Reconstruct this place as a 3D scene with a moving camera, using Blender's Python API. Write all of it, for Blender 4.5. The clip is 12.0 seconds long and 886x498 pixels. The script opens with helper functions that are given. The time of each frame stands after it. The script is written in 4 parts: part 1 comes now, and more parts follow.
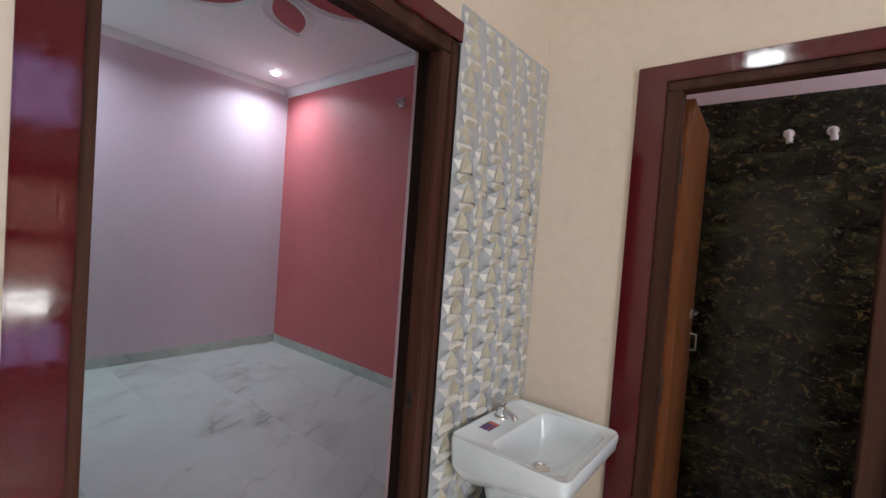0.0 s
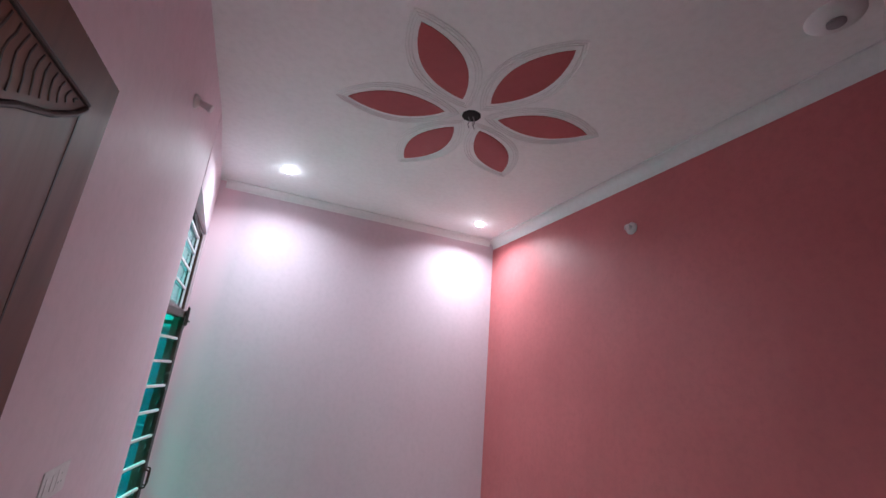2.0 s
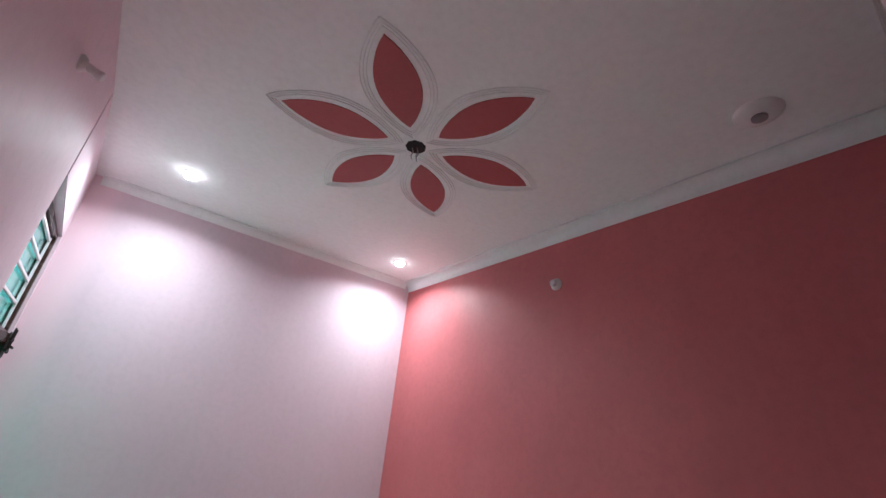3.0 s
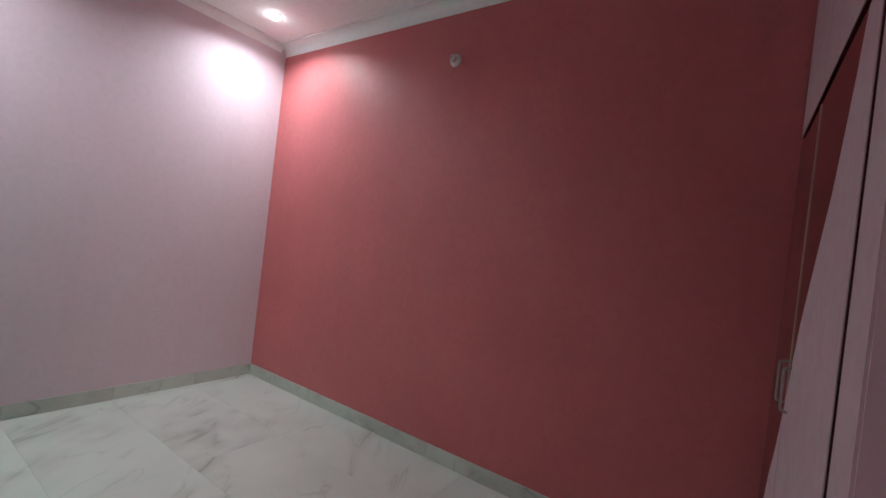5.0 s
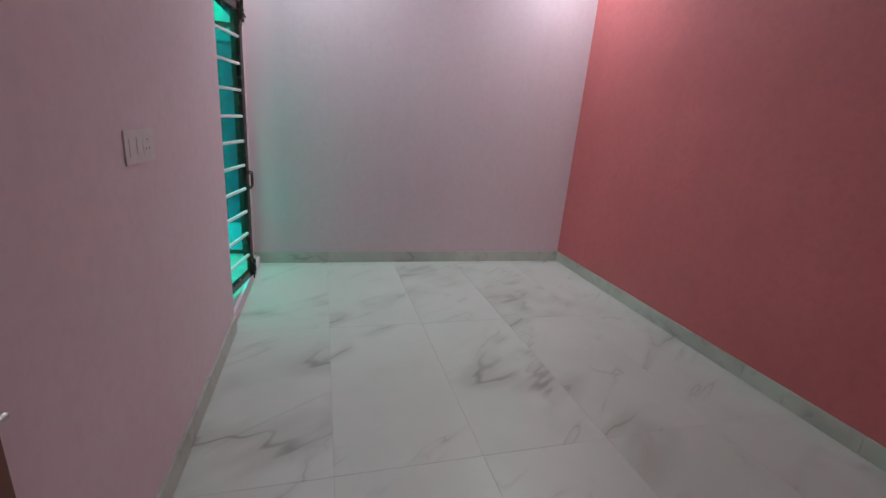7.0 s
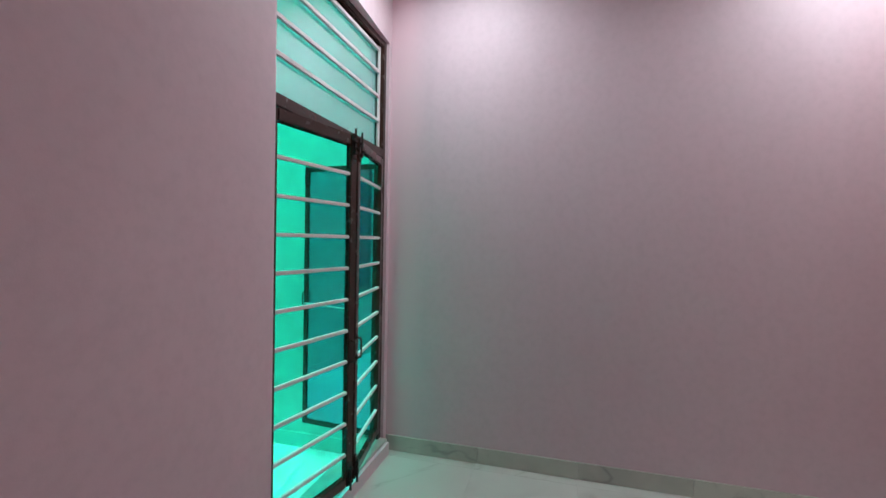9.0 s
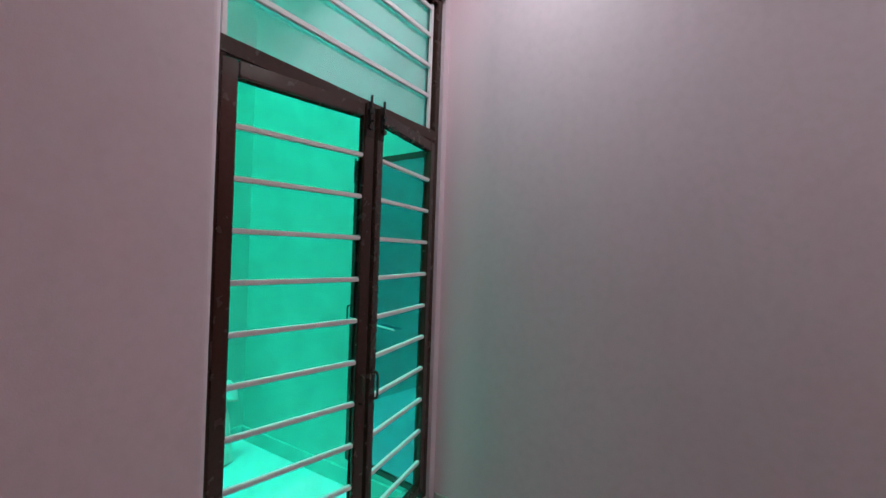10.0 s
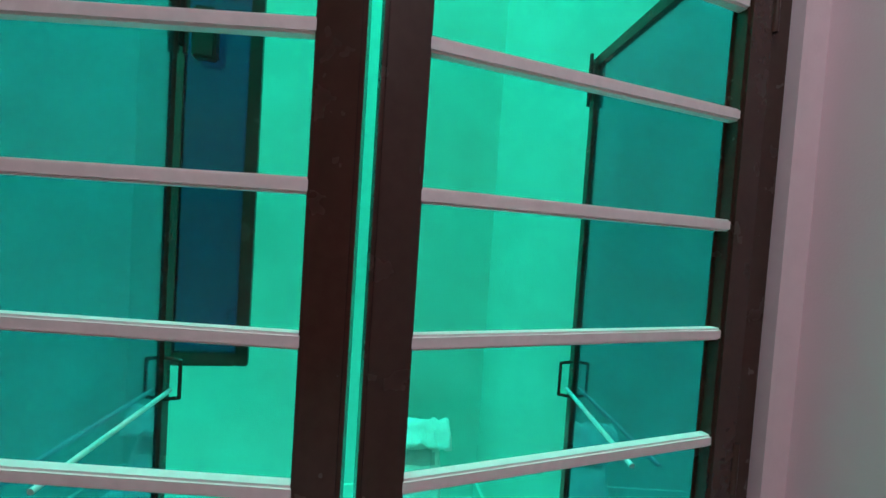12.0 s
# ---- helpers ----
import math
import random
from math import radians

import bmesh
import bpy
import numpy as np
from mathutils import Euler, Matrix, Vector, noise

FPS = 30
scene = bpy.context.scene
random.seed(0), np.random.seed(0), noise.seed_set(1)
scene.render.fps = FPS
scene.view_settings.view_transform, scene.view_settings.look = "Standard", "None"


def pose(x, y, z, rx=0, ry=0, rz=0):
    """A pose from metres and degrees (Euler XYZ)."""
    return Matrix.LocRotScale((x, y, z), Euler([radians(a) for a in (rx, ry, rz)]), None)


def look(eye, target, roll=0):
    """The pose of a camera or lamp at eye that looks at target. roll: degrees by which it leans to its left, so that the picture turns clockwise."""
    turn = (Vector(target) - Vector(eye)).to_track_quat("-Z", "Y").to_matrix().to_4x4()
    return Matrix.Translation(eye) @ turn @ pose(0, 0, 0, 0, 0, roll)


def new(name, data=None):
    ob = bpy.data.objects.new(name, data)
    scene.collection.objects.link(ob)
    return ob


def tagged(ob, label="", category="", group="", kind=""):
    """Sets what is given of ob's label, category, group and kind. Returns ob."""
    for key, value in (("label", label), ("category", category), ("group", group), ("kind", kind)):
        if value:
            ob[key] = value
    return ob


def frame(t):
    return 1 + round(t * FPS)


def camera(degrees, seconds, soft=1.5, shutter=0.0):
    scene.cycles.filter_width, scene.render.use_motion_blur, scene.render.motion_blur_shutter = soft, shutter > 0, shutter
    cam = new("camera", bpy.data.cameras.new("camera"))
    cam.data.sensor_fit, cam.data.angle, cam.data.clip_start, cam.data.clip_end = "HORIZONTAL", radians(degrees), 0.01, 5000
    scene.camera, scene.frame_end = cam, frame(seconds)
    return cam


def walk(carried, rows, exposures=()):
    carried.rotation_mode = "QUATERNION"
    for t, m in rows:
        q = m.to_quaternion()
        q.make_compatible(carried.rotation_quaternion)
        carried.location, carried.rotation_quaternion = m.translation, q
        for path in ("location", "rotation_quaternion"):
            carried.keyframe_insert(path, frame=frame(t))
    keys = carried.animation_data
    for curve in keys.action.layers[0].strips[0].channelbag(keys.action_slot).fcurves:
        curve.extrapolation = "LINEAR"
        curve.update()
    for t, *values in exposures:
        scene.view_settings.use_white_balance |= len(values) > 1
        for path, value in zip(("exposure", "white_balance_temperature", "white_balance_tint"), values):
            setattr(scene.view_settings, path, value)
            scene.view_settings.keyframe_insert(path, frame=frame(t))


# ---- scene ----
cam = camera(92.2, 12.0)
PATH = [
    (0, (0.011, -0.811, 1.509), (1.568, 0.442, 1.448), 4.2),
    (0.5, (0.189, -0.629, 1.484), (1.509, 0.871, 1.398), 3.8),
    (1, (0.313, -0.364, 1.513), (1.476, 1.263, 1.518), 3.5),
    (1.5, (0.421, -0.158, 1.543), (1.328, 1.582, 1.929), 3.8),
    (2, (0.542, 0.021, 1.578), (1.279, 1.785, 2.167), 5.0),
    (2.5, (0.553, 0.166, 1.608), (1.421, 1.797, 2.373), 5.9),
    (2.7, (0.53, 0.233, 1.62), (1.482, 1.791, 2.436), 6.0),
    (4.3, (0.48, 0.42, 1.53), (2.022, 1.558, 2.099), 8.0),
    (4.5, (0.488, 0.425, 1.504), (2.086, 1.57, 1.872), 7.7),
    (5, (0.504, 0.432, 1.458), (2.149, 1.57, 1.445), 6.7),
    (5.5, (0.493, 0.438, 1.404), (2.091, 1.606, 1.117), 6.1),
    (6, (0.525, 0.4, 1.402), (1.881, 1.798, 0.945), 4.4),
    (6.5, (0.556, 0.317, 1.361), (1.461, 2.018, 0.826), 3.5),
    (7, (0.569, 0.436, 1.311), (1.113, 2.274, 0.737), 4.8),
    (7.5, (0.605, 0.69, 1.375), (0.98, 2.616, 0.985), 4.2),
    (7.7, (0.66, 0.803, 1.385), (0.912, 2.759, 1.065), 2.6),
    (9.5, (1.175, 1.98, 1.366), (0.455, 3.63, 1.376), 2.0),
    (10, (1.196, 2.361, 1.355), (0.232, 3.881, 1.362), 2.0),
    (10.5, (1.099, 2.8, 1.366), (-0.148, 4.097, 1.351), 2.4),
    (11, (0.986, 3.232, 1.362), (-0.594, 4.095, 1.347), 3.9),
    (11.5, (0.73, 3.478, 1.333), (-0.981, 4.035, 1.312), 3.7),
    (12, (0.515, 3.603, 1.353), (-1.253, 3.929, 1.291), 3.8),
]
EXPOSURES = [(0.0, 0.29, 6000, 10), (1.0, 0.46, 6050, 10), (1.5, 0.6, 6150, 10), (2.5, 0.88, 6350, 10), (4.5, 0.53, 6700, 10), (5.5, 0.5, 6700, 10), (6.0, 0.58, 6650, 10), (6.5, 0.6, 6600, 10), (7.0, 0.5, 6600, 10), (7.5, 0.5, 6600, 10), (9.5, 0.04, 6800, 10), (10.5, -0.17, 6800, 10), (11.5, -0.22, 6800, 10), (12.0, 0.0, 6800, 10)]
walk(cam, [(t, look(eye, target, roll)) for t, eye, target, roll in PATH], EXPOSURES)

# ---- world and lights ----
world = bpy.data.worlds.new("world")
scene.world = world
world.use_nodes = True
sky = world.node_tree.nodes.new("ShaderNodeTexSky")
sky.sky_type, sky.sun_disc, sky.sun_elevation, sky.sun_rotation = "NISHITA", False, radians(50), radians(200)
world.node_tree.links.new(sky.outputs[0], world.node_tree.nodes["Background"].inputs[0])
world.node_tree.nodes["Background"].inputs[1].default_value = 0.1


def area_lamp(name, where, target, sx, sy, watts, colour, shape="RECTANGLE"):
    data = bpy.data.lights.new(name, "AREA")
    data.shape, data.size, data.size_y, data.energy, data.color = shape, sx, sy, watts, colour
    ob = new(name, data)
    ob.matrix_world = look(where, target)
    return ob


LAMPS = [(0.560, 3.63), (2.506, 3.78)]
for lx, ly in LAMPS:
    area_lamp("downlight_lamp", (lx, ly, 3.1625), (lx, ly, 0), 0.08, 0.08, 12.3, (0.80, 0.93, 1.0), "DISK").data.spread = radians(152)
# daylight under the green roof sheet of the yard, and daylight of an assumed, unseen hall window
area_lamp("yard_daylight", (-0.95, 2.65, 7.05), (-0.95, 2.65, 0), 1.5, 3.1, 215, (0.0, 1.0, 0.76)).data.spread = radians(115)
area_lamp("hall_daylight", (-1.3, -3.92, 1.65), (-0.2, 0, 1.5), 1.1, 1.3, 33, (1.0, 0.96, 0.92))
area_lamp("hall_panel_lamp", (-1.25, -0.55, 3.17), (-1.25, -0.55, 0), 0.22, 0.22, 10, (1.0, 0.97, 0.93))
# fill lamp for the bathroom, set at an added, unseen ventilator
area_lamp("bath_fill_lamp", (2.2, -2.17, 2.65), (2.2, 0, 2.2), 0.5, 0.35, 6.5, (0.95, 0.95, 1.0))


# ---- materials ----
def nodes_of(name):
    m = bpy.data.materials.new(name)
    m.use_nodes = True
    return m, m.node_tree.nodes, m.node_tree.links, m.node_tree.nodes["Principled BSDF"]


def mixer(n, l, a, b, fac, mode="MIX"):
    """A colour mix node; a and b are colours or sockets, fac a number or a socket."""
    mix = n.new("ShaderNodeMix")
    mix.data_type, mix.blend_type = "RGBA", mode
    for socket, value in ((mix.inputs[0], fac), (mix.inputs[6], a), (mix.inputs[7], b)):
        if isinstance(value, bpy.types.NodeSocket):
            l.new(value, socket)
        elif isinstance(value, tuple):
            socket.default_value = (*value, 1)
        else:
            socket.default_value = value
    return mix.outputs[2]


def noise_out(n, l, coords, scale, detail=4.0, rough=0.55, stretch=None, distortion=0.0):
    tex = n.new("ShaderNodeTexNoise")
    tex.inputs["Scale"].default_value, tex.inputs["Detail"].default_value = scale, detail
    tex.inputs["Roughness"].default_value, tex.inputs["Distortion"].default_value = rough, distortion
    if stretch:
        mapping = n.new("ShaderNodeMapping")
        mapping.inputs["Scale"].default_value = stretch
        l.new(coords, mapping.inputs[0])
        coords = mapping.outputs[0]
    l.new(coords, tex.inputs["Vector"])
    return tex.outputs["Fac"]


def ramp(n, l, fac, stops):
    r = n.new("ShaderNodeValToRGB")
    while len(r.color_ramp.elements) < len(stops):
        r.color_ramp.elements.new(0.5)
    for e, (p, v) in zip(r.color_ramp.elements, stops):
        e.position, e.color = p, (v, v, v, 1) if not isinstance(v, tuple) else (*v, 1)
    l.new(fac, r.inputs[0])
    return r.outputs[0]


def bumped(n, l, bsdf, height, strength, distance=0.01):
    b = n.new("ShaderNodeBump")
    b.inputs["Strength"].default_value, b.inputs["Distance"].default_value = strength, distance
    l.new(height, b.inputs["Height"])
    l.new(b.outputs[0], bsdf.inputs["Normal"])


def paint(name, base, other, rough=0.6, grain=260.0, bump=0.12, spec=0.3, corner_light=None):
    """Rolled emulsion paint: faint roller streaks, cloudy tone, fine grain; the last argument paints in the pinker
    light beside a corner (colour, from, to).
    """
    m, n, l, b = nodes_of(name)
    at = n.new("ShaderNodeTexCoord").outputs["Object"]
    cloud = ramp(n, l, noise_out(n, l, at, 1.3, 5), [(0.3, 0.0), (0.72, 1.0)])
    roller = noise_out(n, l, at, 9, 3, stretch=(1.0, 1.0, 0.12))
    col = mixer(n, l, base, other, cloud)
    dark = tuple(c * 0.88 for c in base)
    col = mixer(n, l, col, dark, ramp(n, l, roller, [(0.5, 0.0), (0.85, 0.22)]))
    mottle = noise_out(n, l, at, 26, 3, 0.6)
    col = mixer(n, l, col, tuple(c * 0.86 for c in base), ramp(n, l, mottle, [(0.42, 0.0), (0.72, 0.34)]))
    if corner_light:
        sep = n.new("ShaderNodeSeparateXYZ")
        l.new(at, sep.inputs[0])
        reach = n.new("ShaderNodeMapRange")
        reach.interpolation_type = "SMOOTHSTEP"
        for socket, value in zip(("From Min", "From Max", "To Min", "To Max"), (corner_light[1], corner_light[2], 1.0, 0.0)):
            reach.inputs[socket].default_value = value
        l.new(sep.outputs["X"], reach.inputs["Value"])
        col = mixer(n, l, col, corner_light[0], reach.outputs[0])
    l.new(col, b.inputs["Base Color"])
    fine = noise_out(n, l, at, grain, 3)
    wavy = noise_out(n, l, at, 14, 4)
    height = mixer(n, l, fine, wavy, 0.35)
    bumped(n, l, b, height, bump, 0.004)
    l.new(ramp(n, l, wavy, [(0.3, rough - 0.07), (0.7, rough + 0.07)]), b.inputs["Roughness"])
    b.inputs["Specular IOR Level"].default_value = spec
    return m


def plain(name, base, rough=0.5, metal=0.0, var=0.12, scale=40.0, bump=0.05, coat=0.0):
    m, n, l, b = nodes_of(name)
    at = n.new("ShaderNodeTexCoord").outputs["Object"]
    f = noise_out(n, l, at, scale, 5)
    col = mixer(n, l, tuple(c * (1 - var) for c in base), tuple(min(1, c * (1 + var)) for c in base), ramp(n, l, f, [(0.35, 0.0), (0.65, 1.0)]))
    l.new(col, b.inputs["Base Color"])
    l.new(ramp(n, l, noise_out(n, l, at, scale * 0.3, 3), [(0.3, max(0.02, rough - 0.06)), (0.7, rough + 0.08)]), b.inputs["Roughness"])
    b.inputs["Metallic"].default_value, b.inputs["Coat Weight"].default_value = metal, coat
    if bump:
        bumped(n, l, b, f, bump, 0.003)
    return m


def wood(name, dark, light, rough, along, coat=0.0, streak=0.6):
    """Polished timber; along: the stretch of the grain."""
    m, n, l, b = nodes_of(name)
    at = n.new("ShaderNodeTexCoord").outputs["Object"]
    grain = noise_out(n, l, at, 9, 8, 0.62, along, 1.2)
    fine = noise_out(n, l, at, 45, 4, 0.6, along, 0.6)
    col = mixer(n, l, dark, light, ramp(n, l, grain, [(0.32, 0.0), (0.7, 1.0)]))
    col = mixer(n, l, col, tuple(c * 0.55 for c in dark), ramp(n, l, fine, [(0.52, 0.0), (0.72, streak)]))
    l.new(col, b.inputs["Base Color"])
    l.new(ramp(n, l, fine, [(0.3, rough - 0.05), (0.7, rough + 0.12)]), b.inputs["Roughness"])
    b.inputs["Coat Weight"].default_value, b.inputs["Coat Roughness"].default_value = coat, 0.28
    b.inputs["Specular IOR Level"].default_value = 0.15
    bumped(n, l, b, fine, 0.12, 0.003)
    return m


def marble(name, base, other, vein, rough, vein_scale=1.2, width=0.01):
    """Veined vitrified tile; every tile shows another cut of the pattern."""
    m, n, l, b = nodes_of(name)
    at = n.new("ShaderNodeTexCoord").outputs["Object"]
    rnd = n.new("ShaderNodeObjectInfo").outputs["Random"]
    shift = n.new("ShaderNodeVectorMath")
    shift.operation = "MULTIPLY_ADD"
    comb = n.new("ShaderNodeCombineXYZ")
    for s in comb.inputs:
        l.new(rnd, s)
    l.new(comb.outputs[0], shift.inputs[0])
    shift.inputs[1].default_value = (37.0, 61.0, 23.0)
    l.new(at, shift.inputs[2])
    p = shift.outputs[0]
    cloud = noise_out(n, l, p, 1.6, 4, 0.55)
    col = mixer(n, l, base, other, ramp(n, l, cloud, [(0.3, 0.0), (0.72, 1.0)]))
    lean = n.new("ShaderNodeMapping")
    lean.inputs["Rotation"].default_value = (0, 0, 0.95)
    l.new(p, lean.inputs[0])
    long = n.new("ShaderNodeMapping")
    long.inputs["Scale"].default_value = (1.0, 0.26, 1.0)
    l.new(lean.outputs[0], long.inputs[0])
    q = long.outputs[0]
    for scale, core, halo, amount, detail in ((vein_scale, width, width * 8, 1.0, 4.0), (vein_scale * 1.9, width * 0.6, width * 3, 0.45, 4.5)):
        f = noise_out(n, l, q, scale, detail, 0.48, None, 0.3)
        away = n.new("ShaderNodeMath")
        away.operation, away.inputs[1].default_value = "SUBTRACT", 0.5
        l.new(f, away.inputs[0])
        size = n.new("ShaderNodeMath")
        size.operation = "ABSOLUTE"
        l.new(away.outputs[0], size.inputs[0])
        mask = noise_out(n, l, p, scale * 1.5 + 0.7, 2)
        for reach, strength, low in ((halo, 0.34 * amount, 0.40), (core, 0.8 * amount, 0.46)):
            line = n.new("ShaderNodeMapRange")
            line.interpolation_type = "SMOOTHSTEP"
            line.inputs["From Max"].default_value, line.inputs["To Min"].default_value, line.inputs["To Max"].default_value = reach, 1.0, 0.0
            l.new(size.outputs[0], line.inputs["Value"])
            both = n.new("ShaderNodeMath")
            both.operation = "MULTIPLY"
            l.new(line.outputs[0], both.inputs[0])
            l.new(ramp(n, l, mask, [(low, 0.0), (low + 0.18, strength)]), both.inputs[1])
            col = mixer(n, l, col, vein, both.outputs[0])
    l.new(col, b.inputs["Base Color"])
    l.new(ramp(n, l, noise_out(n, l, at, 6, 4), [(0.3, rough - 0.05), (0.75, rough + 0.08)]), b.inputs["Roughness"])
    return m


def tinted_glass(name, tint, gloss_at, rough=0.02, milk=0.0, film=(0.75, 0.85, 0.85), shine=(0.9, 0.97, 0.97)):
    """Thin tinted pane: straight-through tint, with a film that reflects."""
    m, n, l, b = nodes_of(name)
    out = n["Material Output"]
    clear = n.new("ShaderNodeBsdfTransparent")
    clear.inputs[0].default_value = (*tint, 1)
    gloss = n.new("ShaderNodeBsdfGlossy")
    gloss.inputs["Roughness"].default_value = rough
    gloss.inputs["Color"].default_value = (*shine, 1)
    facing = n.new("ShaderNodeLayerWeight")
    facing.inputs[0].default_value = 0.5
    fres = ramp(n, l, facing.outputs["Facing"], [(0.0, gloss_at), (0.6, gloss_at * 1.2), (0.9, gloss_at * 1.2 + 0.1), (1.0, 0.75)])
    mix = n.new("ShaderNodeMixShader")
    l.new(fres, mix.inputs[0])
    l.new(clear.outputs[0], mix.inputs[1])
    l.new(gloss.outputs[0], mix.inputs[2])
    last = mix.outputs[0]
    # milk mixes a patchy diffuse share of the film colour into the pane
    if milk:
        film_diffuse = n.new("ShaderNodeBsdfDiffuse")
        film_diffuse.inputs[0].default_value = (*film, 1)
        at = n.new("ShaderNodeTexCoord").outputs["Object"]
        second = n.new("ShaderNodeMixShader")
        l.new(ramp(n, l, noise_out(n, l, at, 7, 4), [(0.3, milk * 0.6), (0.7, milk * 1.4)]), second.inputs[0])
        l.new(last, second.inputs[1])
        l.new(film_diffuse.outputs[0], second.inputs[2])
        last = second.outputs[0]
    l.new(last, out.inputs[0])
    n.remove(b)
    return m


def netting(name):
    m, n, l, b = nodes_of(name)
    clear = n.new("ShaderNodeBsdfTransparent")
    at = n.new("ShaderNodeTexCoord").outputs["Object"]
    b.inputs["Base Color"].default_value, b.inputs["Roughness"].default_value = (0.05, 0.06, 0.055, 1), 0.7
    mix = n.new("ShaderNodeMixShader")
    l.new(ramp(n, l, noise_out(n, l, at, 11, 3), [(0.3, 0.09), (0.7, 0.14)]), mix.inputs[0])
    l.new(clear.outputs[0], mix.inputs[1])
    l.new(b.outputs[0], mix.inputs[2])
    l.new(mix.outputs[0], n["Material Output"].inputs[0])
    return m


def glowing(name, colour, power):
    m, n, l, b = nodes_of(name)
    b.inputs["Emission Color"].default_value, b.inputs["Emission Strength"].default_value = (*colour, 1), power
    b.inputs["Base Color"].default_value = (0.9, 0.9, 0.9, 1)
    return m


def dark_marble(name):
    m, n, l, b = nodes_of(name)
    at = n.new("ShaderNodeTexCoord").outputs["Object"]
    rnd = n.new("ShaderNodeObjectInfo").outputs["Random"]
    add = n.new("ShaderNodeVectorMath")
    l.new(at, add.inputs[0])
    l.new(rnd, add.inputs[1])
    p = add.outputs[0]
    f = noise_out(n, l, p, 15, 8, 0.72, (1.0, 1.0, 1.4), 1.2)
    col = mixer(n, l, (0.006, 0.005, 0.004), (0.030, 0.025, 0.016), ramp(n, l, noise_out(n, l, p, 9, 5), [(0.4, 0.0), (0.7, 1.0)]))
    col = mixer(n, l, col, (0.055, 0.065, 0.030), ramp(n, l, noise_out(n, l, p, 6, 6, 0.7, (1.0, 1.0, 1.6), 0.8), [(0.52, 0.0), (0.68, 0.8)]))
    col = mixer(n, l, col, (0.20, 0.14, 0.05), ramp(n, l, f, [(0.57, 0.0), (0.62, 1.0), (0.67, 0.1)]))
    col = mixer(n, l, col, (0.24, 0.25, 0.24), ramp(n, l, noise_out(n, l, p, 24, 7, 0.7, (1, 1, 1.8), 1.4), [(0.61, 0.0), (0.65, 0.9), (0.68, 0.0)]))
    l.new(col, b.inputs["Base Color"])
    b.inputs["Roughness"].default_value, b.inputs["Specular IOR Level"].default_value = 0.2, 0.3
    return m


def facet_tile(name, light, dark, stain):
    """Glazed relief tile; each facet has a tone of its own."""
    m, n, l, b = nodes_of(name)
    at = n.new("ShaderNodeTexCoord").outputs["Object"]
    rnd = n.new("ShaderNodeNewGeometry").outputs["Random Per Island"]
    col = mixer(n, l, dark, light, rnd)
    col = mixer(n, l, col, stain, ramp(n, l, noise_out(n, l, at, 40, 5), [(0.5, 0.0), (0.75, 0.5)]))
    l.new(col, b.inputs["Base Color"])
    b.inputs["Roughness"].default_value = 0.34
    return m


PINK = paint("pink_lilac_wall_paint", (0.745, 0.57, 0.625), (0.775, 0.605, 0.66), spec=0.15)
# pinker light beside the window corner is put into the lilac wall's colour
LILAC = paint("lilac_wall_paint", (0.63, 0.483, 0.54), (0.66, 0.512, 0.57), 0.55, spec=0.25, corner_light=((0.76, 0.54, 0.60), 0.10, 0.28))
RED = paint("maroon_red_wall_paint", (0.515, 0.131, 0.137), (0.605, 0.160, 0.167), 0.52, spec=0.45)
PETAL = paint("red_ceiling_paint", (0.43, 0.095, 0.10), (0.46, 0.105, 0.11), 0.6)
CREAM = paint("cream_wall_paint", (0.74, 0.635, 0.52), (0.77, 0.67, 0.555))
WHITE = paint("white_ceiling_paint", (0.90, 0.885, 0.885), (0.93, 0.915, 0.915), 0.7)
PLASTER = paint("white_moulded_plaster", (0.78, 0.76, 0.76), (0.82, 0.80, 0.80), 0.55)
YARD_FLOOR = paint("pale_yard_floor_screed", (0.82, 0.85, 0.83), (0.88, 0.90, 0.88), 0.8, 120, 0.3)
YARD = paint("mint_green_yard_render", (0.14, 0.66, 0.60), (0.18, 0.74, 0.68), 0.85, 120, 0.3)
FLOOR = marble("white_veined_floor_tile", (0.515, 0.522, 0.492), (0.585, 0.592, 0.557), (0.25, 0.235, 0.215), 0.35, 1.2, 0.007)
SKIRT = marble("grey_veined_skirting_tile", (0.46, 0.475, 0.43), (0.55, 0.565, 0.51), (0.27, 0.27, 0.26), 0.35, 2.2, 0.02)
GROUT = plain("grey_tile_grout", (0.42, 0.42, 0.39), 0.8)
# frame wood with the shade of rebates and tile edge put into its colour
SHADE_WOOD = wood("shade_dark_wood", (0.008, 0.004, 0.003), (0.022, 0.010, 0.007), 0.5, (1, 1, 0.07), 0.0, 0.25)
DARK_GROUT = plain("dark_tile_joint", (0.02, 0.017, 0.013), 0.8)
GRANITE = plain("polished_red_granite", (0.082, 0.007, 0.010), 0.06, 0, 0.14, 160, 0, 0.0)
FRAME_WOOD = wood("brown_polished_door_frame", (0.028, 0.012, 0.008), (0.085, 0.034, 0.022), 0.42, (1, 1, 0.07), 0.0, 0.25)
LEAF_WOOD = wood("dark_stained_door_leaf", (0.11, 0.040, 0.026), (0.21, 0.078, 0.050), 0.42, (0.4, 0.4, 0.05), 0.28, 0.25)
BATH_WOOD = wood("orange_brown_bath_door", (0.13, 0.042, 0.014), (0.24, 0.085, 0.03), 0.35, (1, 1, 0.06), 0.2)
GROOVE_DARK = plain("dark_carved_line", (0.035, 0.014, 0.010), 0.5)
GROOVE = plain("red_groove_stain", (0.06, 0.010, 0.006), 0.4)
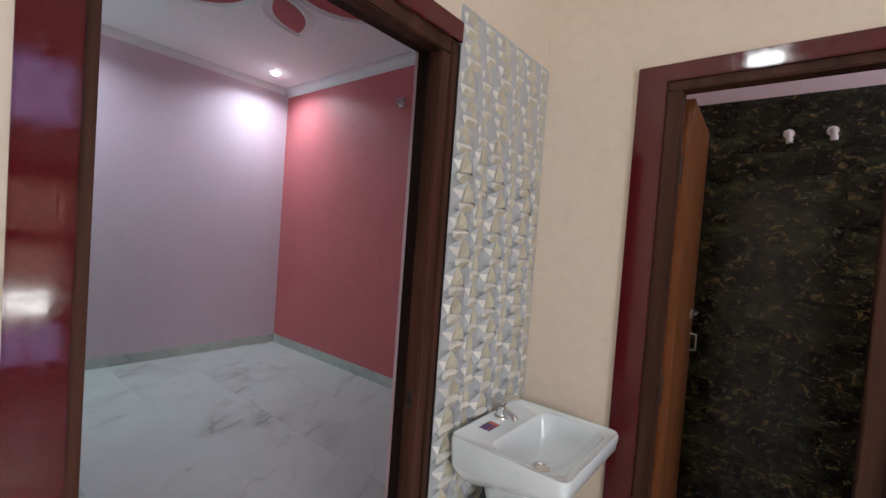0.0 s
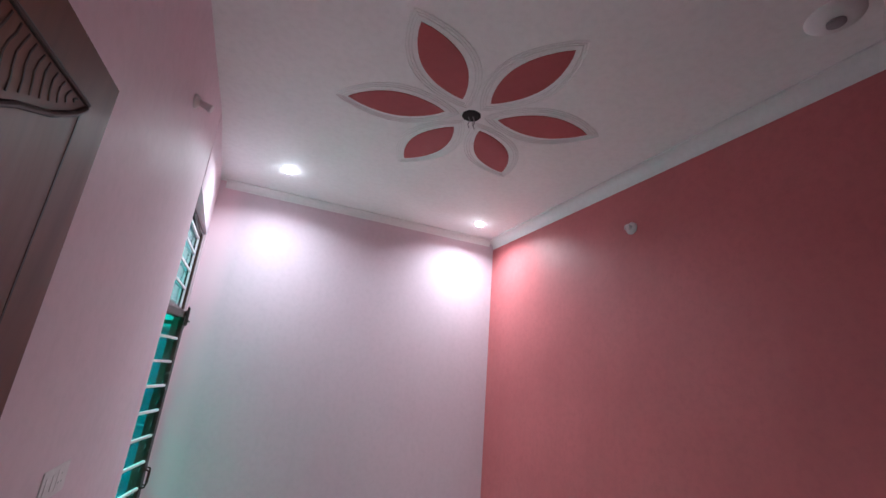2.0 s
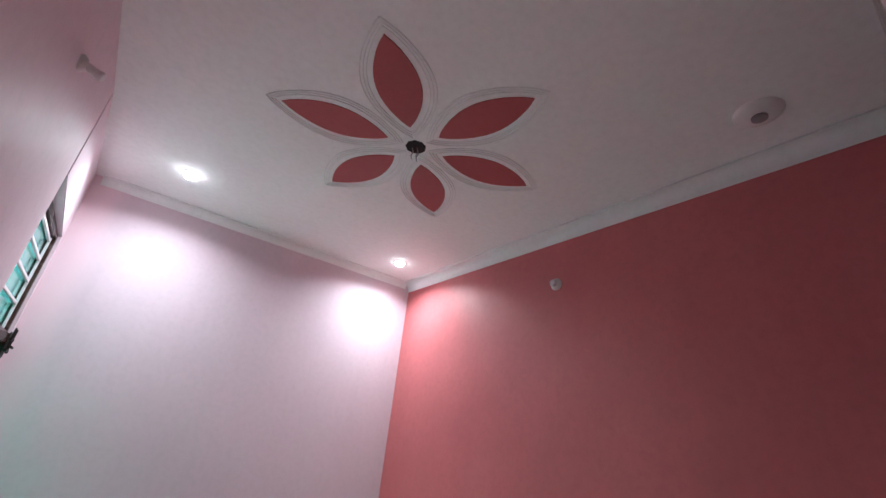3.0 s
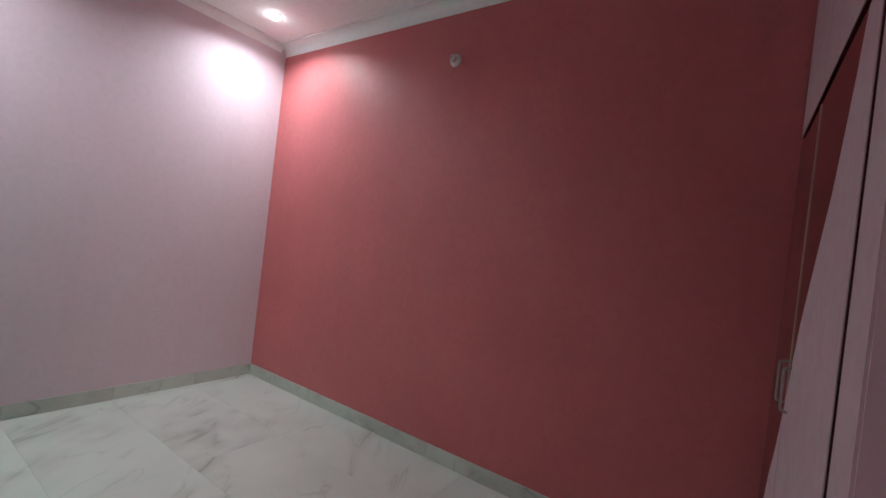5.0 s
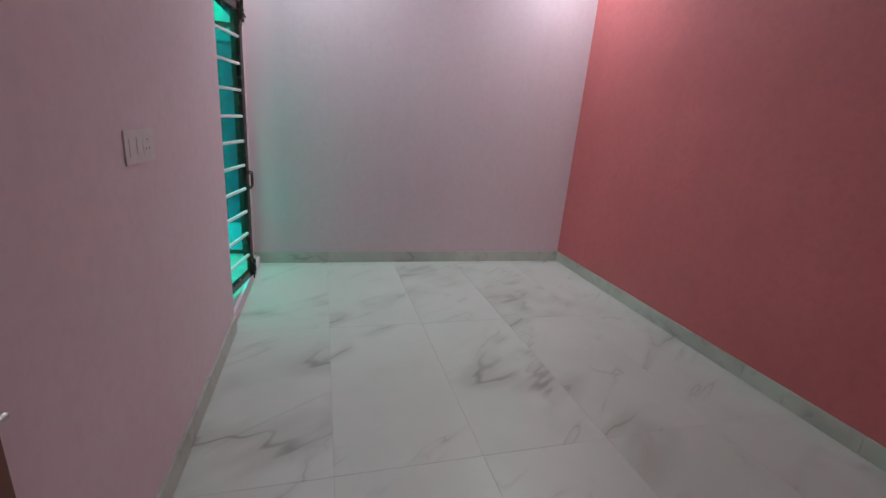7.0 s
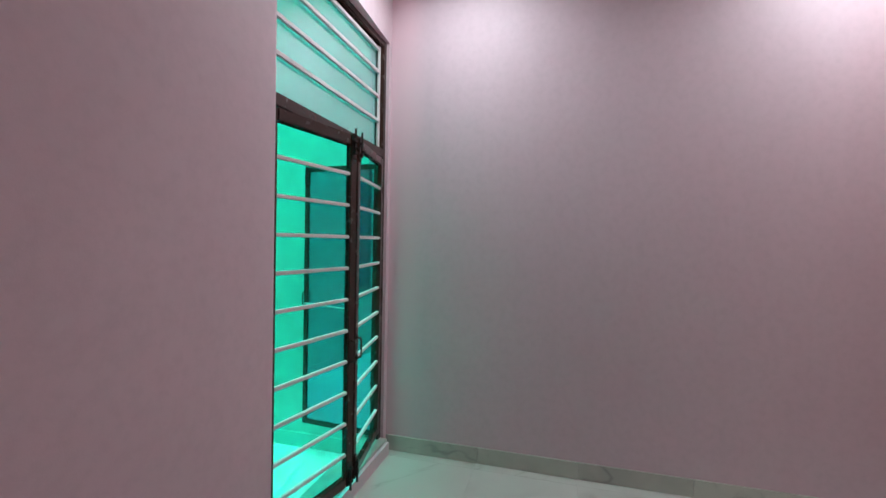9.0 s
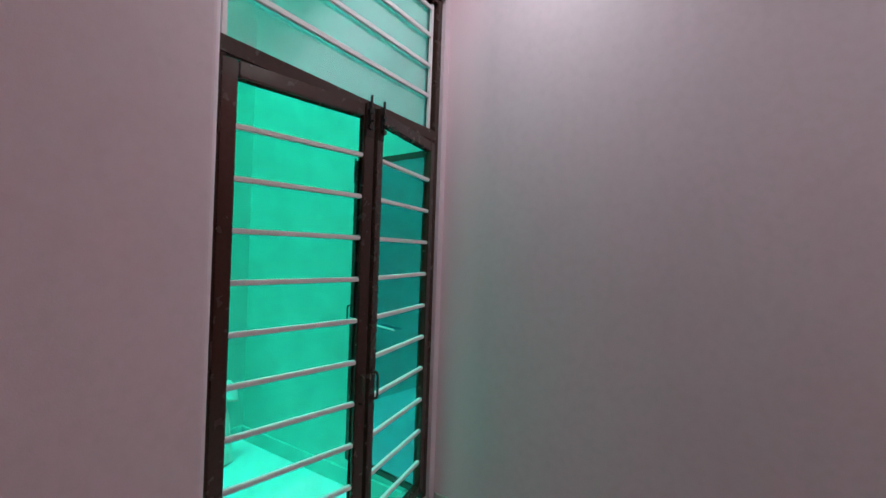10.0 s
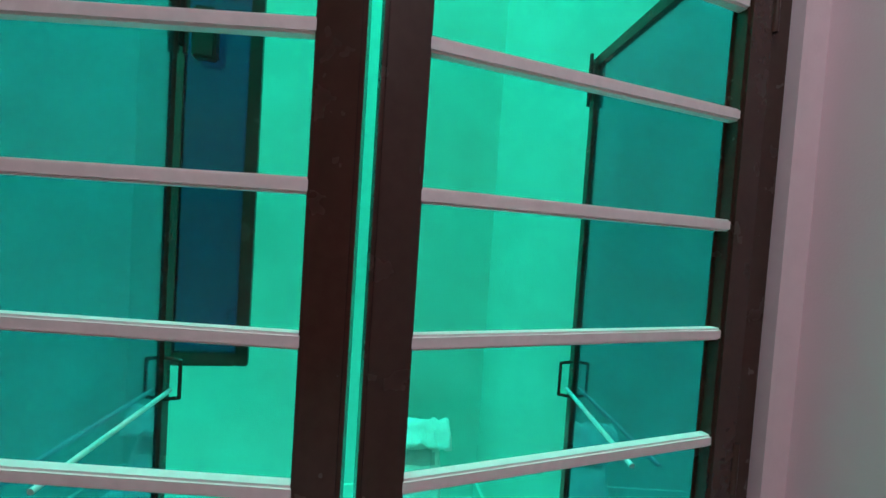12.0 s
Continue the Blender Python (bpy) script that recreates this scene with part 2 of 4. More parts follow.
STEEL_PAINT = plain("brown_painted_window_steel", (0.050, 0.024, 0.018), 0.22, 0, 0.08, 60, 0.03, 0.0)
BAR_PAINT = plain("pinkish_white_bar_paint", (0.76, 0.67, 0.69), 0.4, 0, 0.04, 60, 0.02)
TEAL_GLASS = tinted_glass("teal_tinted_sash_glass", (0.07, 0.53, 0.62), 0.30, 0.02, 0.07, (0.02, 0.46, 0.54), (0.25, 0.80, 1.0))
VENT_GLASS = tinted_glass("pale_ventilator_glass", (0.60, 0.84, 0.92), 0.34, 0.10, 0.08)
BLUE_GLASS = tinted_glass("dark_blue_window_glass", (0.08, 0.22, 0.42), 0.05)
NET = netting("grey_insect_net")
CHROME = plain("chrome_metal", (0.75, 0.75, 0.76), 0.12, 1.0, 0.04, 60, 0)
STEEL = plain("brushed_steel", (0.42, 0.41, 0.39), 0.36, 1.0, 0.08, 90, 0.05)
DARK_IRON = plain("black_iron_fitting", (0.03, 0.022, 0.02), 0.4, 0.3)
CERAMIC = plain("white_glazed_ceramic", (0.79, 0.87, 0.91), 0.06, 0, 0.02, 4, 0, 0.5)
RUBBER = plain("black_drain_pipe", (0.02, 0.02, 0.022), 0.5)
PLASTIC = plain("white_switch_plastic", (0.72, 0.64, 0.65), 0.4, 0, 0.05)
GREY_PLASTIC = plain("grey_lamp_cap", (0.30, 0.27, 0.28), 0.5, 0, 0.1)
VOID = plain("dark_ceiling_cavity", (0.015, 0.013, 0.013), 0.9)
STICKER = plain("purple_printed_sticker", (0.10, 0.04, 0.20), 0.3)
STICKER_RED = plain("orange_print", (0.55, 0.12, 0.08), 0.3)
SHUTTER_RED = plain("glossy_maroon_laminate", (0.11, 0.013, 0.013), 0.10, 0, 0.1, 30, 0, 0.3)
SHUTTER_PALE = plain("pale_lilac_laminate", (0.60, 0.50, 0.54), 0.36, 0, 0.06, 30, 0.02)
EDGE_BAND = plain("cream_edge_band", (0.62, 0.45, 0.36), 0.4)
SACK = plain("white_woven_cement_sack", (0.80, 0.80, 0.77), 0.65, 0, 0.15, 120, 0.5)
SACK_PRINT = plain("faded_sack_print", (0.42, 0.45, 0.44), 0.6)
SHEET = plain("green_roof_sheet", (0.03, 0.42, 0.26), 0.4, 0, 0.15, 8)
BATH_TILE = dark_marble("dark_brown_marble_wall_tile")
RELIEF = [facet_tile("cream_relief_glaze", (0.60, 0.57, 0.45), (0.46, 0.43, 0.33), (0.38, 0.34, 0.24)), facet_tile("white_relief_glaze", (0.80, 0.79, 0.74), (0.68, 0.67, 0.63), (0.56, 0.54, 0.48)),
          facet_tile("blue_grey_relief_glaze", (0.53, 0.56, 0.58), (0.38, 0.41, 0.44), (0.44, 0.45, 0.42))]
LED = glowing("cool_white_led_diffuser", (0.88, 0.95, 1.0), 42.0)
PANEL_GLOW = glowing("lit_lamp_panel", (1.0, 0.96, 0.9), 6.0)
VIOLET_GLOW = glowing("violet_evening_sky", (0.42, 0.34, 0.75), 3.0)
CURTAIN_GLOW = glowing("peach_curtain_backlit_by_day", (1.0, 0.52, 0.36), 1.5)
BRIGHT_SKY = glowing("glaring_low_pane", (1.0, 0.96, 0.88), 18.0)
# glow of the unseen hall window and of the added bathroom ventilator
UNSEEN_GLOW = glowing("unseen_window_glow", (0.95, 0.97, 1.0), 4.0)


# ---- mesh helpers ----
def add_box(bm, lo, hi, bevel=0.0):
    made = bmesh.ops.create_cube(bm, size=1)["verts"]
    for v in made:
        v.co = Vector([(a + b) / 2 + c * (b - a) for a, b, c in zip(lo, hi, v.co)])
    if bevel:
        edges = list({e for v in made for e in v.link_edges})
        bmesh.ops.bevel(bm, geom=edges, offset=bevel, segments=2, affect="EDGES", clamp_overlap=True)
    return bm


def boxes(*pairs, bevel=0.0):
    bm = bmesh.new()
    for lo, hi in pairs:
        add_box(bm, lo, hi, bevel)
    return bm


def add_rod(bm, a, b, r, r2=None, seg=14):
    a, b = Vector(a), Vector(b)
    m = Matrix.Translation((a + b) / 2) @ (b - a).to_track_quat("Z", "Y").to_matrix().to_4x4()
    bmesh.ops.create_cone(bm, cap_ends=True, segments=seg, radius1=r, radius2=r if r2 is None else r2, depth=(b - a).length, matrix=m)
    return bm


def add_path(bm, pts, r, seg=8):
    for a, b in zip(pts, pts[1:]):
        add_rod(bm, a, b, r, seg=seg)
    for p in pts[1:-1]:
        bmesh.ops.create_icosphere(bm, subdivisions=1, radius=r * 1.02, matrix=Matrix.Translation(p))
    return bm


def add_prism(bm, outline, lo, hi, axis="y"):
    """A flat outline (pairs) drawn out along an axis from lo to hi."""
    def place(p, d):
        return {"x": (d, p[0], p[1]), "y": (p[0], d, p[1]), "z": (p[0], p[1], d)}[axis]
    a = [bm.verts.new(place(p, lo)) for p in outline]
    b = [bm.verts.new(place(p, hi)) for p in outline]
    k = len(outline)
    bm.faces.new(a)
    bm.faces.new(b[::-1])
    for i in range(k):
        bm.faces.new((a[i], b[i], b[(i + 1) % k], a[(i + 1) % k]))
    bmesh.ops.recalc_face_normals(bm, faces=bm.faces[:])
    return bm


def lathe(bm, prof, m=None, seg=24):
    loops = [[bm.verts.new((r * math.cos(a), r * math.sin(a), z)) for a in (math.tau * i / seg for i in range(seg))] for r, z in prof]
    for u, v in zip(loops, loops[1:]):
        for i in range(seg):
            bm.faces.new((u[i], u[(i + 1) % seg], v[(i + 1) % seg], v[i]))
    for end in (loops[0], loops[-1]):
        bm.faces.new(end)
    if m:
        bm.transform(m)
    return bm


def mesh_of(name, bm, mats, smooth=False):
    me = bpy.data.meshes.new(name)
    bmesh.ops.recalc_face_normals(bm, faces=bm.faces[:])
    bm.to_mesh(me)
    bm.free()
    for m in mats if isinstance(mats, (list, tuple)) else [mats]:
        me.materials.append(m)
    if smooth:
        me.polygons.foreach_set("use_smooth", [True] * len(me.polygons))
        me.set_sharp_from_angle(angle=radians(38))
    return me


def setting(name, bm, mats, label="", smooth=False):
    return tagged(new(name, mesh_of(name, bm, mats, smooth)), label, kind="structure")


def thing(name, at, label, category, group="", turn=0.0, kind=""):
    ob = new(name)
    ob.empty_display_size = 0.1
    ob.matrix_world = pose(*at, 0, 0, turn)
    return tagged(ob, label, category, group, kind)


def part(name, bm, mats, parent, label="", smooth=True):
    """One mesh under a thing or a part, built in its parent's own axes."""
    ob = new(name, mesh_of(name, bm, mats, smooth))
    ob.parent = parent
    return tagged(ob, label)


def placed(name, bm, mats, parent, label="", smooth=True):
    """One mesh under a thing, built in the world's axes."""
    ob = part(name, bm, mats, parent, label, smooth)
    bpy.context.view_layer.update()
    ob.matrix_parent_inverse = parent.matrix_world.inverted()
    return ob


# ---- the large structure ----
XR, XW, YL, YD, H = 2.945, 0.06, 4.238, 0.14, 3.2      # red wall, window wall, lilac wall, door wall's room face, ceiling
XC = 1.604                                              # hall's wall with the bathroom door
DL, DR, DT = 0.130, 0.985, 2.085                        # wooden door frame: outer sides and top
WL, WR, WT, WB = 3.008, 4.195, 2.646, 0.09                 # window opening: sides, top, sill
YARD_X, YARD_Y, YARD_Z = -1.76, 4.294, -0.108              # yard: back wall, end wall, floor


def wall_door():
    bm = boxes(((-2.6, 0, -0.1), (DL, YD, H)), ((DR, 0, -0.1), (XR + 0.12, YD, H)), ((DL, 0, DT), (DR, YD, H)))
    bm.normal_update()
    for f in bm.faces:
        f.material_index = 0 if f.normal.y < -0.5 else 1
    setting("wall_door", bm, [CREAM, PINK], "cream plaster wall with the bedroom doorway")


def wall_window():
    bm = boxes(((-0.13, WR, -0.2), (0.0, YL, H)), ((-0.13, WL, -0.2), (-0.03, WR, WB - 0.03)))
    add_box(bm, (-0.13, WL, WT), (XW, WR, H))
    for v in bm.verts:
        if v.co.y > 4.0 and v.co.x > 0.03:
            v.co.x = 0.0
    add_box(bm, (-0.03, WL + 0.001, -0.02), (XW - 0.004, WR, WB - 0.03))
    for v in bm.verts:
        if v.co.y > 4.0 and 0.03 < v.co.x < 0.059:
            v.co.x = 0.0
    # the long piece from the door to the window, with a rounded edge at the reveal
    r, n = 0.03, 6
    arc = [(XW - r + r * math.cos(math.pi / 2 * i / n), WL - r + r * math.sin(math.pi / 2 * i / n)) for i in range(n + 1)]
    add_prism(bm, [(-0.13, YD), (XW, YD)] + arc + [(-0.13, WL)], -0.2, H, "z")
    bm.normal_update()
    for f in bm.faces:
        f.material_index = 1 if f.normal.x < -0.5 else 0
    setting("wall_window", bm, [PINK, YARD], "pink painted wall with the tall window")


wall_door()
wall_window()
setting("wall_red", boxes(((XR, YD, -0.1), (XR + 0.12, YL + 0.12, H))), RED, "maroon red painted accent wall")
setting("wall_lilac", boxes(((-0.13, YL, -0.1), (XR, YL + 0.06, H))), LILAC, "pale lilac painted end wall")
setting("ceiling", boxes(((-0.13, YD, H), (XR + 0.12, YL + 0.06, H + 0.12))), WHITE, "white painted plaster ceiling")
setting("ceiling_hall", boxes(((-2.6, -4.1, H), (XR + 0.12, YD, H + 0.12))), WHITE, "white hall ceiling")
setting("wall_hall_bath", boxes(((XC, -0.455, -0.1), (XC + 0.12, 0, H)), ((XC, -4.1, -0.1), (XC + 0.12, -1.055, H)), ((XC, -1.055, 2.085), (XC + 0.12, -0.455, H))),
        CREAM, "cream hall wall with the bathroom doorway")
setting("wall_hall_back", boxes(((-2.6, -4.1, -0.1), (-1.9, -4.0, H)), ((-1.9, -4.1, -0.1), (-0.7, -4.0, 0.95)), ((-1.9, -4.1, 2.35), (-0.7, -4.0, H)), ((-0.7, -4.1, -0.1), (0.38, -4.0, H)),
                               ((0.38, -4.1, -0.1), (0.86, -4.0, 0.15)), ((0.38, -4.1, 1.9), (0.86, -4.0, 2.15)), ((0.38, -4.1, 2.76), (0.86, -4.0, H)), ((0.86, -4.1, -0.1), (XC, -4.0, H))),
        CREAM, "cream hall wall with bright windows")
setting("wall_hall_side", boxes(((-2.7, -4.1, -0.1), (-2.6, YD, H))), CREAM, "cream hall side wall")
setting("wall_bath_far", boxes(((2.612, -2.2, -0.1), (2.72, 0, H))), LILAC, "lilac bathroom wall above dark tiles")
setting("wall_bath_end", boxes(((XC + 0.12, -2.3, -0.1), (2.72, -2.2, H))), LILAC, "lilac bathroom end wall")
setting("wall_yard_back", boxes(((YARD_X - 0.1, 0.9, YARD_Z - 0.1), (YARD_X, YARD_Y + 0.1, 7.3))), YARD, "mint green rendered yard wall")
setting("wall_yard_end", boxes(((YARD_X, YARD_Y, YARD_Z - 0.1), (-0.13, YARD_Y + 0.1, 7.3))), YARD, "mint green rendered yard end wall")
setting("wall_yard_house", boxes(((-0.13, 0.9, H + 0.121), (0.05, YARD_Y + 0.1, 7.3))), YARD, "mint green rendered upper house wall")
setting("wall_yard_near", boxes(((YARD_X, 0.9, YARD_Z - 0.1), (-0.13, 1.0, 7.3))), YARD, "mint green rendered yard wall")
setting("floor_yard", boxes(((YARD_X, 1.0, YARD_Z - 0.1), (-0.13, YARD_Y, YARD_Z))), YARD_FLOOR, "pale yard floor in green light")
setting("yard_skirting", boxes(((YARD_X, 1.0, YARD_Z), (YARD_X + 0.015, YARD_Y, YARD_Z + 0.1)), ((YARD_X + 0.015, YARD_Y - 0.015, YARD_Z), (-0.14, YARD_Y, YARD_Z + 0.1))), YARD, "low white skirting round the yard")


def roof_sheet():
    """Corrugated green sheet over the yard."""
    bm = bmesh.new()
    rows = []
    for i in range(121):
        y = 0.9 + i * 0.029
        z = 7.2 + 0.012 * math.sin(i * math.pi / 2.5)
        rows.append([bm.verts.new((x, y, z)) for x in (YARD_X, -0.13)])
    for a, b in zip(rows, rows[1:]):
        bm.faces.new((a[0], a[1], b[1], b[0]))
    ob = setting("roof_yard", bm, SHEET, "green corrugated roof sheet over the yard")
    ob.modifiers.new("thickness", "SOLIDIFY").thickness = 0.004


roof_sheet()


def cornice(name, outline_pts, along, k=1.0):
    """Concave plaster cove; along: 'x' or 'y', the way it runs."""
    bm = bmesh.new()
    n = 8
    prof = [(0, -0.094), (0.003, -0.094)]
    for i in range(n + 1):
        a = math.pi / 2 * i / n
        prof.append((0.004 + 0.074 * (1 - math.cos(a)), -0.092 + 0.080 * math.sin(a)))
    prof += [(0.090, -0.012), (0.090, 0.0), (0, 0)]
    base, sign, lo, hi = outline_pts
    add_prism(bm, [(base + sign * d * k, H + z * k - 0.002) for d, z in prof], lo, hi, along)
    setting(name, bm, PLASTER, "white plaster cornice under the ceiling", True)


cornice("cornice_red", (XR, -1, 0.258, YL), "y")
cornice("cornice_lilac", (YL, -1, 0.05, XR - 0.05), "x", 0.72)


def granite_trim(name, pieces):
    bm = boxes(*pieces, bevel=0.003)
    setting(name, bm, GRANITE, "polished red granite border round the doorway", True)


granite_trim("trim_bedroom", [((0.086, -0.018, 0), (0.157, -0.0066, 2.145)), ((0.087, -0.0066, 0), (DL - 0.001, 0.0, 2.144)), ((0.157, -0.018, DT - 0.002), (1.022, -0.0066, 2.145)), ((DL, -0.0066, DT + 0.001), (1.022, 0.0, 2.144))])
setting("trim_bedroom_side", boxes(((DR - 0.002, -0.012, 0), (1.010, 0.0, DT - 0.003)), bevel=0.003), FRAME_WOOD, "brown cover strip beside the door frame", True)
# shaded edge next to the tiles, drawn as a near-black strip
setting("trim_tile_edge", boxes(((1.0102, -0.010, 0), (1.0215, 0.0, DT - 0.003)), bevel=0.002), SHADE_WOOD, "strip beside the relief tiles with shade in its colour", True)
granite_trim("trim_bath", [((XC - 0.018, -0.455, 0), (XC, -0.362, 2.14)), ((XC - 0.018, -1.15, 0), (XC, -1.055, 2.14)), ((XC - 0.018, -1.055, 2.082), (XC, -0.455, 2.14))])


def door_frame(name, pieces):
    ob = thing(name, (0, 0, 0), "brown polished wooden door frame with a rebate", "door frame", kind="structure")
    for kind, bits in pieces:
        p = part(kind, boxes(bits[0], bevel=0.004), FRAME_WOOD, ob)
        # shade on the rebate's inner face is painted as near-black wood
        part("rebate", boxes(bits[1], bevel=0.002), SHADE_WOOD, p, "rebate with its shade put into the colour")
    return ob


door_frame("door_frame_bedroom", [
    ("jamb", [((DL, -0.006, 0), (0.177, 0.045, 2.04)), ((DL, 0.045, 0), (0.160, 0.10, 2.055))]),
    ("jamb", [((0.938, -0.006, 0), (DR, 0.045, 2.04)), ((0.955, 0.045, 0), (DR, 0.10, 2.055))]),
    ("head", [((DL, -0.006, 2.04), (DR, 0.045, DT)), ((DL, 0.045, 2.055), (DR, 0.10, DT))])])
door_frame("door_frame_bath", [
    ("jamb", [((XC - 0.006, -0.505, 0), (XC + 0.05, -0.455, 2.05)), ((XC + 0.05, -0.488, 0), (XC + 0.10, -0.455, 2.065))]),
    ("jamb", [((XC - 0.006, -1.055, 0), (XC + 0.05, -1.0, 2.05)), ((XC + 0.05, -1.055, 0), (XC + 0.10, -1.018, 2.065))]),
    ("head", [((XC - 0.006, -1.055, 2.05), (XC + 0.05, -0.455, 2.085)), ((XC + 0.05, -1.055, 2.065), (XC + 0.10, -0.455, 2.085))])])
# strike hole of the lock and chipped plaster on the bedroom frame
lock_hole = thing("lock_strike", (0.937, 0.02, 1.02), "small dark steel strike plate on the door frame", "strike plate")
part("plate", boxes(((-0.002, -0.011, -0.03), (0.0005, 0.011, 0.03))), DARK_IRON, lock_hole)
part("slot", boxes(((-0.003, -0.005, -0.012), (-0.0015, 0.005, 0.012))), VOID, lock_hole)


# ---- window: outer frame, ventilator, sashes, bars ----
def frame_box(bm, y0, y1, z0, z1, x0, x1, w, bevel=0.004, sides="lrtb"):
    if "l" in sides:
        add_box(bm, (x0, y0, z0), (x1, y0 + w, z1), bevel)
    if "r" in sides:
        add_box(bm, (x0, y1 - w, z0), (x1, y1, z1), bevel)
    if "t" in sides:
        add_box(bm, (x0, y0 + w, z1 - w), (x1, y1 - w, z1), bevel)
    if "b" in sides:
        add_box(bm, (x0, y0 + w, z0), (x1, y1 - w, z0 + w), bevel)
    return bm


# window and yard things are drawn nine tenths as large, from the far corner of the room at the floor
SHRINK = Matrix.Translation((0.04, YL, 0)) @ Matrix.Diagonal((0.9, 0.9, 0.9, 1.0)) @ Matrix.Translation((0, -YL, 0))
VL, VR, VT, VB = 2.82, 4.19, 2.94, 0.10
window = thing("window_1", (-0.09, 3.5, VB), "tall brown steel window with pale bars and green light behind", "window", kind="structure")
FX0, FX1 = -0.125, -0.065
placed("window_frame", frame_box(bmesh.new(), VL, VR, VB, VT, FX0, FX1, 0.045, sides="rt"), STEEL_PAINT, window)
placed("window_frame", boxes(((FX0, VL, VB), (FX1, VL + 0.112, 2.15)), ((FX0, VL, 2.15), (FX1, VL + 0.045, VT)), bevel=0.004), STEEL_PAINT, window)
placed("transom", boxes(((FX0, VL + 0.045, 2.115), (FX1 + 0.008, VR - 0.045, 2.178)), bevel=0.006), STEEL_PAINT, window)
placed("window_sill", boxes(((-0.20, VL + 0.002, VB - 0.03), (-0.012, VR - 0.002, VB)), bevel=0.003), SKIRT, window, "grey marble window sill")
vent = placed("ventilator", frame_box(bmesh.new(), VL + 0.10, VR - 0.06, 2.182, VT - 0.05, -0.100, -0.084, 0.02, 0.002, "lr"), BAR_PAINT, window, "pale painted ventilator grille")
for z in (2.37, 2.54, 2.71, 2.865):
    part("vent_bar", boxes(((-0.102, VL + 0.12, z - 0.011), (-0.084, VR - 0.08, z + 0.011)), bevel=0.002), BAR_PAINT, vent, smooth=False)
placed("vent_rim", frame_box(bmesh.new(), VL + 0.046, VR - 0.046, 2.18, VT - 0.046, -0.122, -0.104, 0.024, 0.002, "lrt"), STEEL_PAINT, window)
placed("vent_pane", boxes(((-0.1135, VL + 0.06, 2.182), (-0.1085, VR - 0.06, VT - 0.06))), VENT_GLASS, window, "pale tinted ventilator glass", False)

window.matrix_world = SHRINK @ window.matrix_world


def hinge(parent, x, y, z):
    part("hinge", add_rod(boxes(((x - 0.003, y - 0.022, z - 0.04), (x + 0.003, y + 0.022, z + 0.04))), (x + 0.004, y, z - 0.042), (x + 0.004, y, z + 0.042), 0.007), STEEL_PAINT, parent)


def grille_sash(side, y_hinge, turn, wide):
    """Inner sash with an insect net, ajar into the room; side +1: its free edge lies towards +y."""
    ob = thing("grille_sash", (-0.074, y_hinge, 0.15), "brown steel window sash with pale bars and net, ajar", "window sash", "inner sashes of the window", turn)
    w, h, s = wide, 1.96, 0.056
    y0, y1 = sorted((0, side * w))
    part("sash_frame", frame_box(bmesh.new(), y0, y1, 0, h, -0.014, 0.014, s, 0.005), STEEL_PAINT, ob)
    lip = bmesh.new()
    frame_box(lip, y0 + s - 0.002, y1 - s + 0.002, s - 0.002, h - s + 0.002, -0.0125, -0.0105, 0.008, 0.0005)
    part("inner_lip", lip, STEEL_PAINT, ob)
    for k in range(11):
        z = 1.894 - 0.15 - 0.1735 * k
        part("bar", boxes(((-0.010, y0 + s - 0.004, z - 0.0095), (0.010, y1 - s + 0.004, z + 0.0095)), bevel=0.003), BAR_PAINT, ob, smooth=False)
    part("net", boxes(((-0.0135, y0 + s, s), (-0.0125, y1 - s, h - s))), NET, ob, "fine grey insect net", False)
    free = side * (w - 0.032)
    bolt = part("tower_bolt", boxes(((0.014, free - 0.017, h - 0.135), (0.018, free + 0.017, h + 0.008)), bevel=0.001), DARK_IRON, ob, "small black tower bolt")
    part("bolt_rod", add_path(bmesh.new(), [(0.026, free, h + 0.035), (0.026, free, h - 0.11)], 0.006), DARK_IRON, bolt)
    for dz in (0.0325, 0.0975):
        part("bolt_guide", boxes(((0.016, free - 0.013, h - dz - 0.0075), (0.034, free + 0.013, h - dz + 0.0075))), DARK_IRON, bolt)
    part("bolt_knob", add_path(bmesh.new(), [(0.026, free, h - 0.07), (0.048, free, h - 0.075)], 0.006), DARK_IRON, bolt)
    foot = part("tower_bolt", boxes(((0.014, free - 0.017, 0.004), (0.019, free + 0.017, 0.135)), bevel=0.001), DARK_IRON, ob, "small black tower bolt")
    part("bolt_rod", add_path(bmesh.new(), [(0.027, free, -0.02), (0.027, free, 0.115)], 0.007), DARK_IRON, foot)
    for dz in (0.03, 0.10):
        part("bolt_guide", boxes(((0.016, free - 0.014, dz - 0.008), (0.036, free + 0.014, dz + 0.008))), DARK_IRON, foot)
    hand = part("handle", add_path(bmesh.new(), [(0.014, free, 0.70), (0.036, free, 0.705), (0.040, free, 0.72), (0.040, free, 0.80), (0.036, free, 0.815), (0.014, free, 0.82)], 0.0055), STEEL_PAINT, ob, "brown pull handle")
    for z in (0.70, 0.82):
        part("handle_foot", boxes(((0.013, free - 0.012, z - 0.015), (0.017, free + 0.012, z + 0.015))), STEEL_PAINT, hand)
    for z in (0.25, 1.0, 1.75):
        hinge(ob, 0.008, 0.0, z)
    ob.matrix_world = SHRINK @ ob.matrix_world
    return ob


grille_sash(1, 2.912, -10.6, 0.622)
grille_sash(-1, 4.150, 10.2, 0.622)


